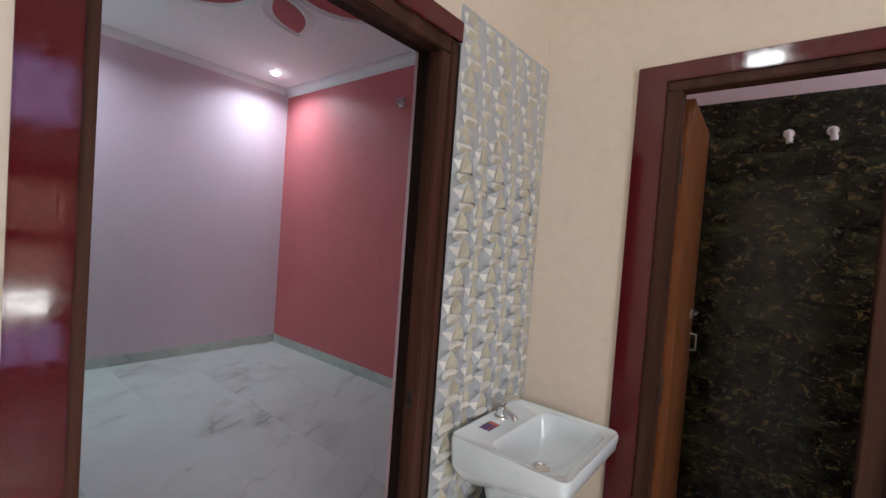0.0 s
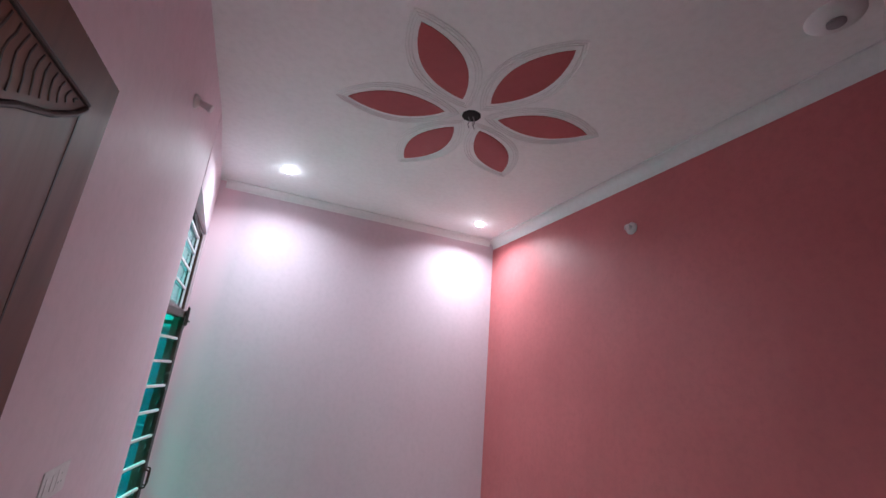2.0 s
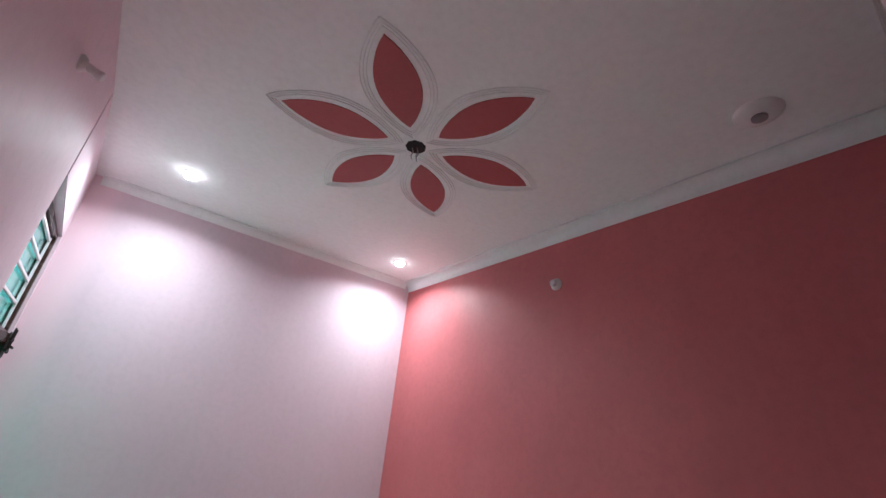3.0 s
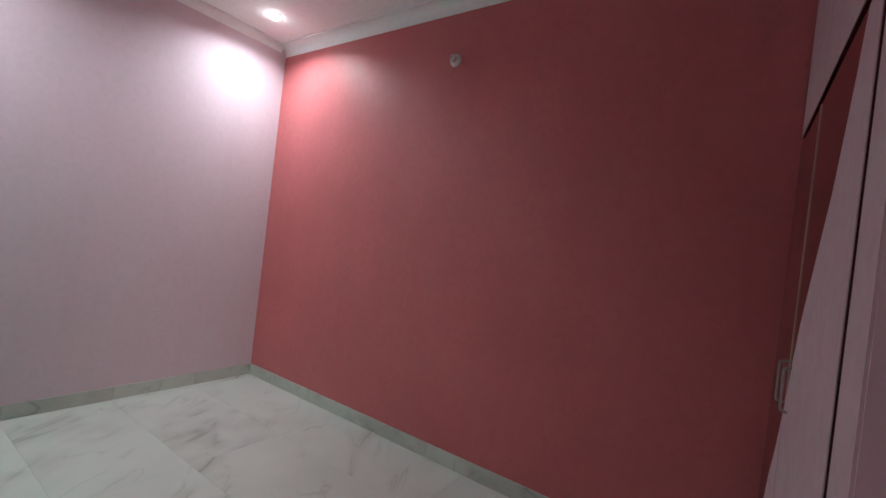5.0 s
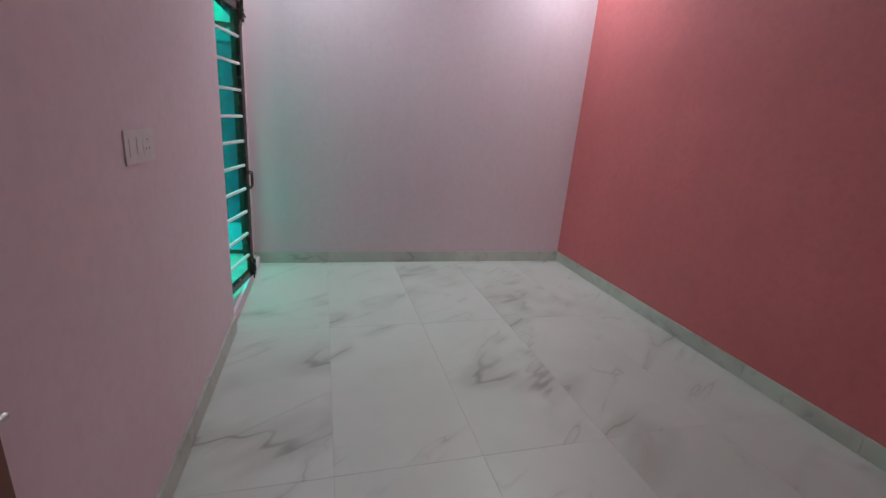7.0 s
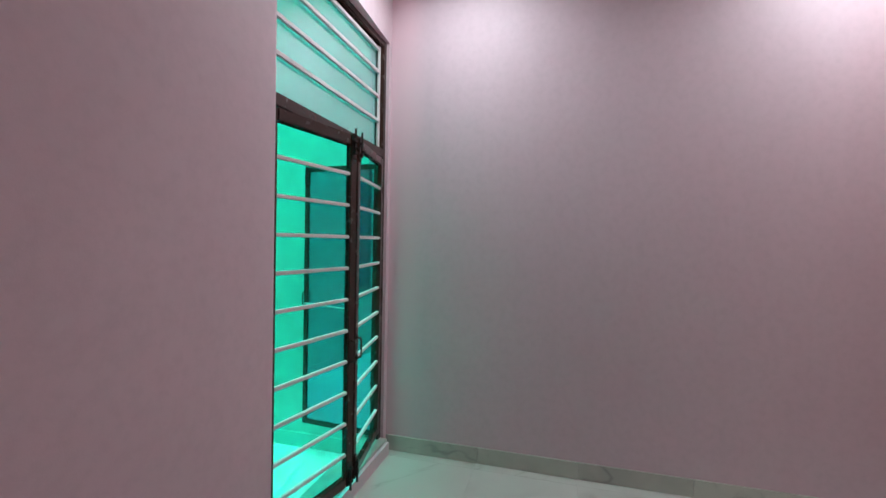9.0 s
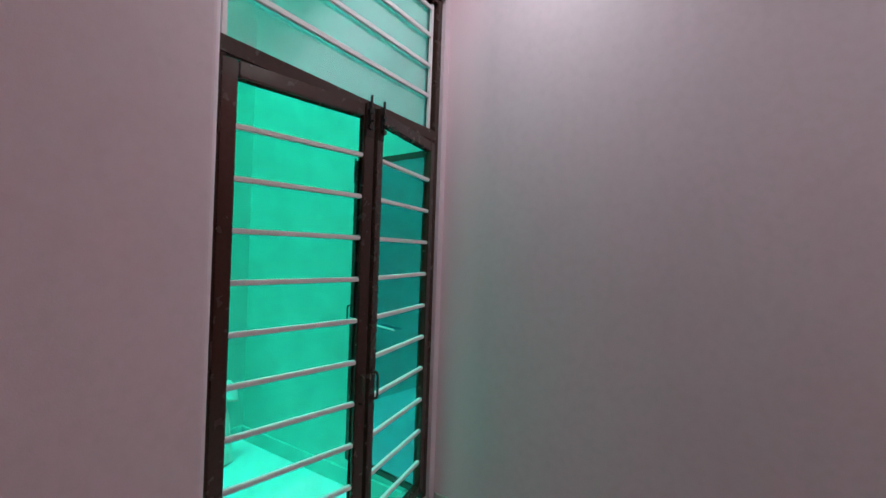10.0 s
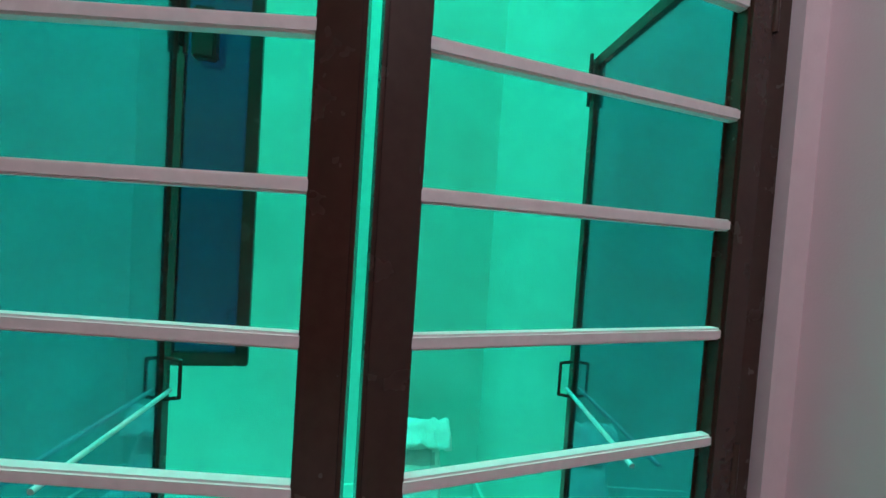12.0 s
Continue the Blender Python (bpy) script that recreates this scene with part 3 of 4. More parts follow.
def glass_sash(side, y_hinge, turn):
    """Outer sash with teal glass, swung open into the yard."""
    ob = thing("glass_sash", (-0.115, y_hinge, 0.12), "brown framed window sash with teal glass, swung open outside", "window sash", "outer sashes of the window", turn)
    w, h, s = 0.605, 1.955, 0.036
    y0, y1 = sorted((0, side * 0.022))
    bm = bmesh.new()
    for lo, hi in (((-w, y0, 0), (-w + s, y1, h)), ((-0.014, y0, 0), (0, y1, h)), ((-w + s, y0, h - s), (-0.014, y1, h)), ((-w + s, y0, 0), (-0.014, y1, s))):
        add_box(bm, lo, hi, 0.003)
    part("sash_frame", bm, STEEL_PAINT, ob)
    mid = side * 0.011
    pane = part("pane", boxes(((-w + s - 0.004, mid - 0.002, s - 0.004), (-0.011, mid + 0.002, h - s + 0.004))), TEAL_GLASS, ob, "teal tinted reflecting glass", False)
    pane.visible_shadow = False
    for face in (y0 - 0.0, y1 + 0.0):
        d = -1 if face == y0 else 1
        part("handle", add_path(bmesh.new(), [(-w + 0.018, face, 0.90), (-w + 0.018, face + d * 0.035, 0.905), (-w + 0.018, face + d * 0.035, 1.005), (-w + 0.018, face, 1.01)], 0.005), STEEL_PAINT, ob)
    for z in (0.22, 0.98, 1.72):
        part("hinge", add_rod(boxes(((-0.014, mid - 0.003, z - 0.035), (0.004, mid + 0.003, z + 0.035))), (0.0, side * 0.026, z - 0.038), (0.0, side * 0.026, z + 0.038), 0.006), STEEL_PAINT, ob)
    part("stay_rod", add_path(bmesh.new(), [(-w + 0.02, side * 0.034, 0.925), (-w + 0.43, side * 0.045, 0.905)], 0.006), BAR_PAINT, ob, "pale stay rod")
    part("tower_bolt", add_rod(boxes(((-w + 0.002, *sorted((side * 0.0225, side * 0.027))[:1], h - 0.13), (-w + 0.034, sorted((side * 0.0225, side * 0.027))[1], h - 0.02))), (-w + 0.018, side * 0.033, h - 0.15), (-w + 0.018, side * 0.033, h + 0.01), 0.006), DARK_IRON, ob)
    ob.matrix_world = SHRINK @ ob.matrix_world
    return ob


glass_sash(1, 2.936, -8)
glass_sash(-1, 4.165, -5)


# ---- the room: wardrobe ----
def wardrobe():
    x0, x1, z1, yf = 1.45, XR - 0.003, H - 0.004, 0.255
    ob = thing("wardrobe", ((x0 + x1) / 2, 0.18, 0), "built-in wardrobe with glossy maroon and pale lilac shutters", "wardrobe")
    mid, end, zl, zb = 2.376, x1 - 0.012, 2.085, 2.116          # strip between the shutters, far side, top of the low shutters, bottom of the loft
    placed("carcass", boxes(((x0, YD + 0.001, 0), (1.6072, yf - 0.003, z1)), ((1.6072, YD + 0.001, 0), (x1, yf - 0.030, z1))), SHUTTER_PALE, ob, "pale lilac wardrobe frame", False)
    placed("plinth", boxes(((1.605, yf - 0.030, 0), (x1, yf - 0.006, 0.06))), SHUTTER_PALE, ob, "pale plinth", False)
    placed("side_strip", boxes(((x0 - 0.004, YD + 0.001, 0), (1.520, yf - 0.004, z1)), bevel=0.004), PINK, ob, "pink painted plaster edge", False)
    # the pale field of the low shutters ends in one long curve that falls towards the red wall
    near = [(1.735, 2.075), (1.79, 1.95), (1.85, 1.835), (1.93, 1.70), (2.02, 1.595), (2.12, 1.475), (2.22, 1.35), (2.30, 1.215), (mid - 0.006, 1.075)]
    far = [(mid + 0.006, 1.055), (2.43, 0.965), (2.51, 0.845), (2.60, 0.745), (2.70, 0.58), (2.80, 0.37), (2.88, 0.21), (end, 0.10)]
    low = [(1.612, mid - 0.003, [(1.612, 2.075)] + near + [(mid - 0.006, 0.072), (1.612, 0.072)]), (mid + 0.003, end, far + [(end, 0.072), (mid + 0.006, 0.072)])]
    for a, b, pale in low:
        s = placed("shutter", boxes(((a, yf - 0.024, 0.07), (b, yf, zl)), bevel=0.002), SHUTTER_RED, ob, "glossy maroon shutter with a pale curved inlay")
        part("inlay", add_prism(bmesh.new(), pale, yf + 0.0006, yf + 0.0025, "y"), SHUTTER_PALE, s, "pale lilac inlay", False)
    placed("edge_strip", boxes(((mid - 0.0028, yf - 0.020, 1.07), (mid + 0.0028, yf + 0.003, zl - 0.005))), EDGE_BAND, ob, "thin cream edge band", False)
    rise = 0.753
    for a, b, pale in ((1.575, mid - 0.003, [(1.575, zb + 0.004), (mid - 0.004, zb + 0.004), (mid - 0.004, 2.17 + rise * (mid - 1.719)), (1.719, 2.17), (1.719, H - 0.064), (1.575, H - 0.064)]),
                       (mid + 0.003, end, [(mid + 0.004, zb + 0.004), (end, zb + 0.004), (end, 2.17 + rise * (end - 1.719)), (mid + 0.004, 2.17 + rise * (mid - 1.719))])):
        s = placed("loft_shutter", boxes(((a, yf - 0.024, zb), (b, yf, H - 0.06)), bevel=0.002), SHUTTER_RED, ob, "glossy maroon loft shutter with a pale slanted inlay")
        part("inlay", add_prism(bmesh.new(), pale, yf + 0.0006, yf + 0.0025, "y"), SHUTTER_PALE, s, "pale lilac inlay", False)
    for x in (mid - 0.09, mid + 0.06):
        placed("handle", add_path(bmesh.new(), [(x, yf, 1.055), (x, yf + 0.020, 1.059), (x, yf + 0.022, 1.07), (x, yf + 0.022, 1.185), (x, yf + 0.020, 1.196), (x, yf, 1.20)], 0.0045), STEEL, ob, "brushed steel pull handle")


wardrobe()


# ---- the room: bedroom door leaf ----
def bedroom_door():
    w, h, th = 0.79, 2.03, 0.034
    ob = thing("door_1", (0.165, 0.098, 0.008), "dark brown carved wooden door, opened against the pink wall", "door", kind="structure")
    ob.matrix_world = pose(0.162, 0.141, 0.008, 0, 0, 86.9) @ Matrix.Diagonal((1.045, 1.0, 1.02, 1.0))
    # local x runs from the hinge to the free edge, local -y faces the camera
    part("leaf", boxes(((0, 0, 0), (w, th, h)), bevel=0.003), LEAF_WOOD, ob)
    low = [(0.06, 1.74), (0.14, 1.735), (0.21, 1.755), (0.28, 1.765), (0.35, 1.755), (0.41, 1.765), (0.48, 1.80), (0.54, 1.835), (0.61, 1.865), (0.665, 1.90), (0.69, 1.925)]
    top = [(0.69, 1.93), (0.06, 1.93)]
    panel = part("carved_panel", add_prism(bmesh.new(), low + top, -0.004, 0.001, "y"), LEAF_WOOD, ob, "carved wavy panel")
    rim = [(x, -0.006, z) for x, z in low]
    part("panel_moulding", add_path(bmesh.new(), rim, 0.0052), GROOVE_DARK, panel)
    part("panel_moulding", add_path(bmesh.new(), [(0.06, -0.005, 1.935), (0.695, -0.005, 1.935)], 0.0045), GROOVE_DARK, panel)
    for i in range(29):
        x = 0.075 + i * 0.0208
        z_low = np.interp(x, [p[0] for p in low], [p[1] for p in low]) + 0.02
        k = max(3, int((1.925 - z_low) / 0.016))
        pts = [(x + 0.005 * math.sin(j * 1.25 + 0.35 * i), -0.0035, z_low + (1.925 - z_low) * j / k) for j in range(k + 1)]
        part("wave_rib", add_path(bmesh.new(), pts, 0.0024, 6), GROOVE_DARK, panel, "dark wavy carved line")
    for x, z0, z1 in ((0.12, 0.35, 1.45), (0.22, 0.25, 1.62), (0.30, 0.3, 1.40), (0.47, 0.28, 1.50), (0.56, 0.2, 1.56), (0.66, 0.25, 1.42)):
        part("carved_groove", add_rod(add_rod(boxes(((x - 0.004, -0.0004, z0), (x + 0.004, 0.002, z1))), (x, -0.0005, z1), (x, 0.002, z1), 0.008), (x, -0.0005, z0), (x, 0.002, z0), 0.008), GROOVE, ob, "reddish carved groove", False)
    part("border_line", boxes(((0.690, -0.0008, 0.12), (0.695, 0.002, 1.925))), GROOVE_DARK, ob, "thin dark border line", False)
    hx = w - 0.10
    handle = part("handle", add_path(bmesh.new(), [(hx, -0.002, 1.02), (hx, -0.016, 1.025), (hx + 0.004, -0.020, 1.05), (hx + 0.004, -0.020, 1.15), (hx, -0.016, 1.175), (hx, -0.002, 1.18)], 0.0045), STEEL, ob, "steel pull handle")
    part("handle_plate", boxes(((hx - 0.014, -0.003, 1.005), (hx + 0.014, 0.001, 1.035)), ((hx - 0.014, -0.003, 1.165), (hx + 0.014, 0.001, 1.195))), STEEL, handle)
    lock = part("latch", boxes(((hx - 0.05, -0.004, 0.90), (w - 0.006, 0.001, 0.945)), bevel=0.001), STEEL, ob, "steel sliding latch")
    part("latch_rod", add_rod(bmesh.new(), (hx - 0.05, -0.014, 0.922), (w - 0.006, -0.012, 0.922), 0.005), STEEL, lock)
    part("latch_knob", add_path(bmesh.new(), [(hx - 0.01, -0.012, 0.922), (hx - 0.01, -0.024, 0.918)], 0.004), STEEL, lock)
    part("latch_guide", boxes(((hx - 0.045, -0.018, 0.912), (hx - 0.035, -0.002, 0.932)), ((hx + 0.02, -0.018, 0.912), (hx + 0.03, -0.002, 0.932))), STEEL, lock)
    for z in (0.25, 1.0, 1.8):
        part("hinge", add_rod(boxes(((0.0, -0.002, z - 0.05), (0.03, 0.001, z + 0.05))), (0.0, -0.005, z - 0.05), (0.0, -0.005, z + 0.05), 0.006), STEEL, ob)


bedroom_door()


# ---- the room: ceiling flower, lamps, small fittings ----
def petal_outline(r0, r1, half, n=14):
    a = [(r0 + (r1 - r0) * i / n, half * math.sin(math.pi * i / n) ** 0.82) for i in range(n + 1)]
    return a + [(x, -y) for x, y in a[-2:0:-1]]


def ceiling_flower():
    ob = thing("ceiling_flower", (1.542, 2.138, H), "moulded plaster flower with six red petals on the ceiling", "ceiling medallion")
    for k in range(6):
        turn = Matrix.Rotation(radians(44.3 + 60 * k), 4, "Z")
        bm = add_prism(bmesh.new(), petal_outline(0.175, 0.775, 0.118), -0.0045, -0.0005, "z")
        bm.transform(turn)
        petal = part("petal", bm, PETAL, ob, "red painted petal", False)
        for grow in (0.036, 0.054, 0.072):
            ring = [(x, y, -0.002) for x, y in petal_outline(0.175 - grow * 1.3, 0.775 + grow * 1.1, 0.118 + grow, 20)]
            rb = add_path(bmesh.new(), ring + [ring[0]], 0.004, 6)
            rb.transform(turn)
            part("petal_moulding", rb, WHITE, petal, "white plaster ridge")
    part("cable_hole", add_rod(bmesh.new(), (0, 0, -0.004), (0, 0, -0.0006), 0.062, seg=9), VOID, ob, "dark broken cable hole", False)
    for dx, dy in ((0.01, 0.0), (0.022, 0.015), (-0.012, 0.02)):
        part("loose_wire", add_path(bmesh.new(), [(dx, dy, -0.003), (dx + 0.012, dy, -0.028), (dx + 0.006, dy + 0.012, -0.05), (dx + 0.02, dy + 0.02, -0.066)], 0.0028, 6), GREY_PLASTIC, ob, "loose grey wire")


def downlight(x, y):
    ob = thing("downlight", (x, y, H), "round recessed LED downlight, lit cool white", "ceiling light", "downlights of the bedroom")
    bm = bmesh.new()
    prof = [(0.056, 0.0), (0.055, -0.006), (0.050, -0.009), (0.045, -0.004)]
    loops = [[bm.verts.new((r * math.cos(a), r * math.sin(a), z - 0.0005)) for a in (math.tau * i / 28 for i in range(28))] for r, z in prof]
    for u, v in zip(loops, loops[1:]):
        for i in range(28):
            bm.faces.new((u[i], u[(i + 1) % 28], v[(i + 1) % 28], v[i]))
    part("trim_ring", bm, PLASTER, ob)
    part("diffuser", lathe(bmesh.new(), [(0.043, -0.004), (0.042, -0.014), (0.036, -0.024), (0.025, -0.031), (0.011, -0.034)], seg=28), LED, ob, "glowing white domed diffuser")


ceiling_flower()
for lx, ly in LAMPS:
    downlight(lx, ly)


dome = thing("unlit_downlight", (2.545, 0.71, H), "unlit round downlight in a smeared white plaster rim", "ceiling light")
part("plaster_rim", lathe(bmesh.new(), [(0.105, -0.001), (0.100, -0.007), (0.085, -0.016), (0.065, -0.024), (0.042, -0.030)]), PLASTER, dome)
part("lamp_cap", lathe(bmesh.new(), [(0.034, -0.028), (0.034, -0.038), (0.028, -0.041)]), GREY_PLASTIC, dome, "grey lamp cap")

holder = thing("wall_lamp_holder", (XR, 2.195, 2.766), "white wall lamp holder without bulb on the red wall", "lamp holder")
part("rose", lathe(bmesh.new(), [(0.046, 0.0), (0.046, 0.010), (0.036, 0.022), (0.028, 0.026)], pose(0, 0, 0, 0, -90, 0)), PLASTIC, holder)
part("socket", lathe(bmesh.new(), [(0.024, 0.024), (0.024, 0.052), (0.019, 0.054), (0.019, 0.040)], pose(0, 0, 0, 0, -90, 0)), PLASTIC, holder)
part("cable_gap", add_rod(bmesh.new(), (-0.0008, 0.043, 0.022), (-0.004, 0.046, 0.023), 0.013), VOID, holder, "dark gap in the plaster")

batten = thing("angled_lamp_holder", (XW, 2.21, 2.795), "white angled lamp holder on the pink wall", "lamp holder")
part("rose", lathe(bmesh.new(), [(0.036, 0.0), (0.036, 0.009), (0.024, 0.024)], pose(0, 0, 0, 0, 90, 0)), PLASTIC, batten)
part("socket", lathe(bmesh.new(), [(0.016, 0.0), (0.017, 0.035), (0.021, 0.062), (0.017, 0.066)], pose(0.02, 0, 0.0, 0, 108, 0)), PLASTIC, batten, "white socket cup")

board = thing("switch_board", (XW, 1.885, 1.172), "white electric switch board with paint smears on the pink wall", "switch board")
part("plate", boxes(((0, -0.108, -0.047), (0.0035, 0.108, 0.047)), bevel=0.0015), PLASTIC, board)
for y, wide in ((-0.070, 0.024), (-0.018, 0.024)):
    part("switch", boxes(((0.003, y - wide / 2, -0.024), (0.0048, y + wide / 2, 0.024)), bevel=0.001), PLASTIC, board)
part("socket_face", boxes(((0.003, 0.015, -0.032), (0.0044, 0.082, 0.032)), bevel=0.001), PLASTIC, board)
for y, z in ((0.048, 0.016), (0.036, -0.010), (0.060, -0.010)):
    part("socket_pin_hole", add_rod(bmesh.new(), (0.0048, y, z), (0.0042, y, z), 0.0035), GREY_PLASTIC, board, "small socket hole")


# ---- the yard ----
def cement_sack():
    """Slumped sack with a wide crumpled mouth folded over its front."""
    bm = bmesh.new()
    bmesh.ops.create_cube(bm, size=1)
    bmesh.ops.subdivide_edges(bm, edges=bm.edges[:], cuts=19, use_grid_fill=True)
    for v in bm.verts:
        x, y, z = v.co
        u = z + 0.5
        thick = 0.22 * (1 - 0.75 * max(0.0, (u - 0.45) / 0.55) ** 1.3) * (0.82 + 0.25 * math.sin(math.pi * min(1.0, u + 0.15)))
        wide = 0.43 * (1 - 0.10 * math.sin(math.pi * u)) + 0.03 * (1 - u)
        corner = 1 - 0.22 * (2 * abs(x)) ** 4 * (2 * abs(y)) ** 4
        p = Vector((x * thick * corner, y * wide * corner, u * 0.55))
        fold = noise.noise(Vector((y * 5, u * 3.5, 1.7)))
        p.x += noise.noise(p * 10) * 0.022 + noise.noise(p * 24) * 0.010 + abs(fold) * 0.02 * u
        p.y += noise.noise(p * 9 + Vector((5, 1, 2))) * 0.018
        p.z += noise.noise(p * 12 + Vector((1, 7, 3))) * 0.02 * u
        v.co = p
    low = min(v.co.z for v in bm.verts)
    for v in bm.verts:
        v.co.z -= low
    bm.normal_update()
    for f in bm.faces:
        c = f.calc_center_median()
        if f.normal.x > 0.2 and 0.35 + 0.03 * noise.noise(c * 14) < c.z < 0.43 and abs(c.y) < 0.17:
            f.material_index = 1
    ob = thing("cement_sack", (-1.775, 3.815, YARD_Z), "half-empty white woven cement sack with a crumpled mouth", "sack")
    ob.matrix_world = SHRINK @ pose(-1.775, 3.815, -0.12, 0, -5, -4)
    part("bag", bm, [SACK, SACK_PRINT], ob)
    cols, rows = 26, 9
    mouth = bmesh.new()
    grid = []
    for r in range(rows + 1):
        a = r / rows
        line = []
        for c in range(cols + 1):
            s = c / cols * 2 - 1
            sag = 0.035 * noise.noise(Vector((s * 3.1, 4.0, 0.3))) + 0.02 * math.sin(5 * s)
            y = s * (0.238 + 0.02 * a) + 0.01 * noise.noise(Vector((s * 6, a * 4, 2)))
            x = 0.015 + 0.085 * a ** 0.8 + 0.028 * noise.noise(Vector((s * 5, a * 2.5, 7)))
            z = 0.585 - 0.125 * a ** 1.4 + sag * a + 0.018 * noise.noise(Vector((s * 7, a * 3, 5)))
            line.append(mouth.verts.new((x, y, z)))
        grid.append(line)
    for a, b in zip(grid, grid[1:]):
        for k in range(cols):
            mouth.faces.new((a[k], a[k + 1], b[k + 1], b[k]))
    flap = part("mouth_flap", mouth, SACK, ob, "crumpled folded mouth of the sack")
    flap.modifiers.new("thickness", "SOLIDIFY").thickness = 0.006


cement_sack()
neighbour = thing("window_2", (-0.95, 2.75, 1.0), "dark blue glass sash of the next window, open over the yard", "window", kind="structure")
placed("sash_frame", boxes(((-1.06, 2.88, 1.0), (-1.03, 2.915, 2.75)), ((-1.06, 3.115, 1.0), (-1.03, 3.155, 2.75)), ((-1.06, 2.915, 1.0), (-1.03, 3.115, 1.045)), ((-1.06, 2.915, 2.705), (-1.03, 3.115, 2.75)), bevel=0.003), STEEL_PAINT, neighbour)
pane = placed("pane", boxes(((-1.048, 2.91, 1.04), (-1.043, 3.12, 2.71))), BLUE_GLASS, neighbour, "dark blue glass", False)
placed("hinge_arm", boxes(((-1.055, 1.0, 2.70), (-1.035, 2.88, 2.74))), STEEL_PAINT, neighbour, "brown steel arm", False)
placed("latch_box", boxes(((-1.03, 2.948, 2.02), (-0.985, 3.022, 2.185)), bevel=0.008), DARK_IRON, neighbour, "dark latch box")
neighbour.matrix_world = SHRINK @ neighbour.matrix_world


# ---- the hall ----
def relief_mesh(name, depth, limit):
    """One relief tile, 0.582 by 0.44: staggered pointed niches, each over a white faceted lip; tips reach up to limit."""
    bm = bmesh.new()
    pitch, group = 0.44 / 5, 0.582 / 3

    def face(kind, *pts):
        pts = [(min(0.582, max(0.0, x)), y, min(limit, max(0.0, z))) for x, y, z in pts]
        if (Vector(pts[1]) - Vector(pts[0])).cross(Vector(pts[2]) - Vector(pts[0])).length > 1e-6:
            bm.faces.new([bm.verts.new(p) for p in pts]).material_index = kind

    chains = [((k + 0.30) * group, 1.0, 0.060, 0.0) for k in range(3)] + [((k + 0.80) * group, 0.55, 0.040, 0.5) for k in range(3)]
    for cx, strong, w, lift in chains:
        for r in range(5):
            x, z = cx + (0.011 if r % 2 else -0.011) * strong, (r + lift) * pitch
            d, h = depth * strong, pitch

            def at(u, y, v):
                return (x + u * w, -d * y, z + v * h)
            apex, pit = at(0, 0.55, 1.12), at(0, 0.02, 0.40)
            # some facets facing -x take a lighter glaze than their +x twins
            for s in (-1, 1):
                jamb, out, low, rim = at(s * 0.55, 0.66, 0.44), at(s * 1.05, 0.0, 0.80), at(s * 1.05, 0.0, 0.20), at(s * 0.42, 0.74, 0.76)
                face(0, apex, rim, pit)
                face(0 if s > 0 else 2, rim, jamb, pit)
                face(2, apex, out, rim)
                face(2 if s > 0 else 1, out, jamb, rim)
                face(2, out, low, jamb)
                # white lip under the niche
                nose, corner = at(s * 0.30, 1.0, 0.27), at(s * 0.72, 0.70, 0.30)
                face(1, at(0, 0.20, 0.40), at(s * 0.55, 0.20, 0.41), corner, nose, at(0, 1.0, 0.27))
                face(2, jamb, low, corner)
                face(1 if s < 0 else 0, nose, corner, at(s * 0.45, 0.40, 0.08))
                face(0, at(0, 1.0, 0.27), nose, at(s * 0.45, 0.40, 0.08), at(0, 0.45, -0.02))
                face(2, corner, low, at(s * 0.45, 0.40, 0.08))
    for f in bm.faces:
        f.normal_update()
    bits = len(bm.faces)
    add_box(bm, (0.0005, -0.0015, 0.0005), (0.5815, 0.008, 0.4395))
    bm.faces.ensure_lookup_table()
    for f in bm.faces[bits:]:
        f.material_index = 2
    return mesh_of(name, bm, RELIEF)


tile_panel = thing("wall_tile_panel", (1.31, 0, 0), "cream and grey relief tiles on the wall behind the basin", "wall tiles")
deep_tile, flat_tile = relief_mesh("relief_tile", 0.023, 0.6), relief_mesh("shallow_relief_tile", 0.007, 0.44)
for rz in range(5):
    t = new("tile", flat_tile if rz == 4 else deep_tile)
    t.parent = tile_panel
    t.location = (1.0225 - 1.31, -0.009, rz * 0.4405)


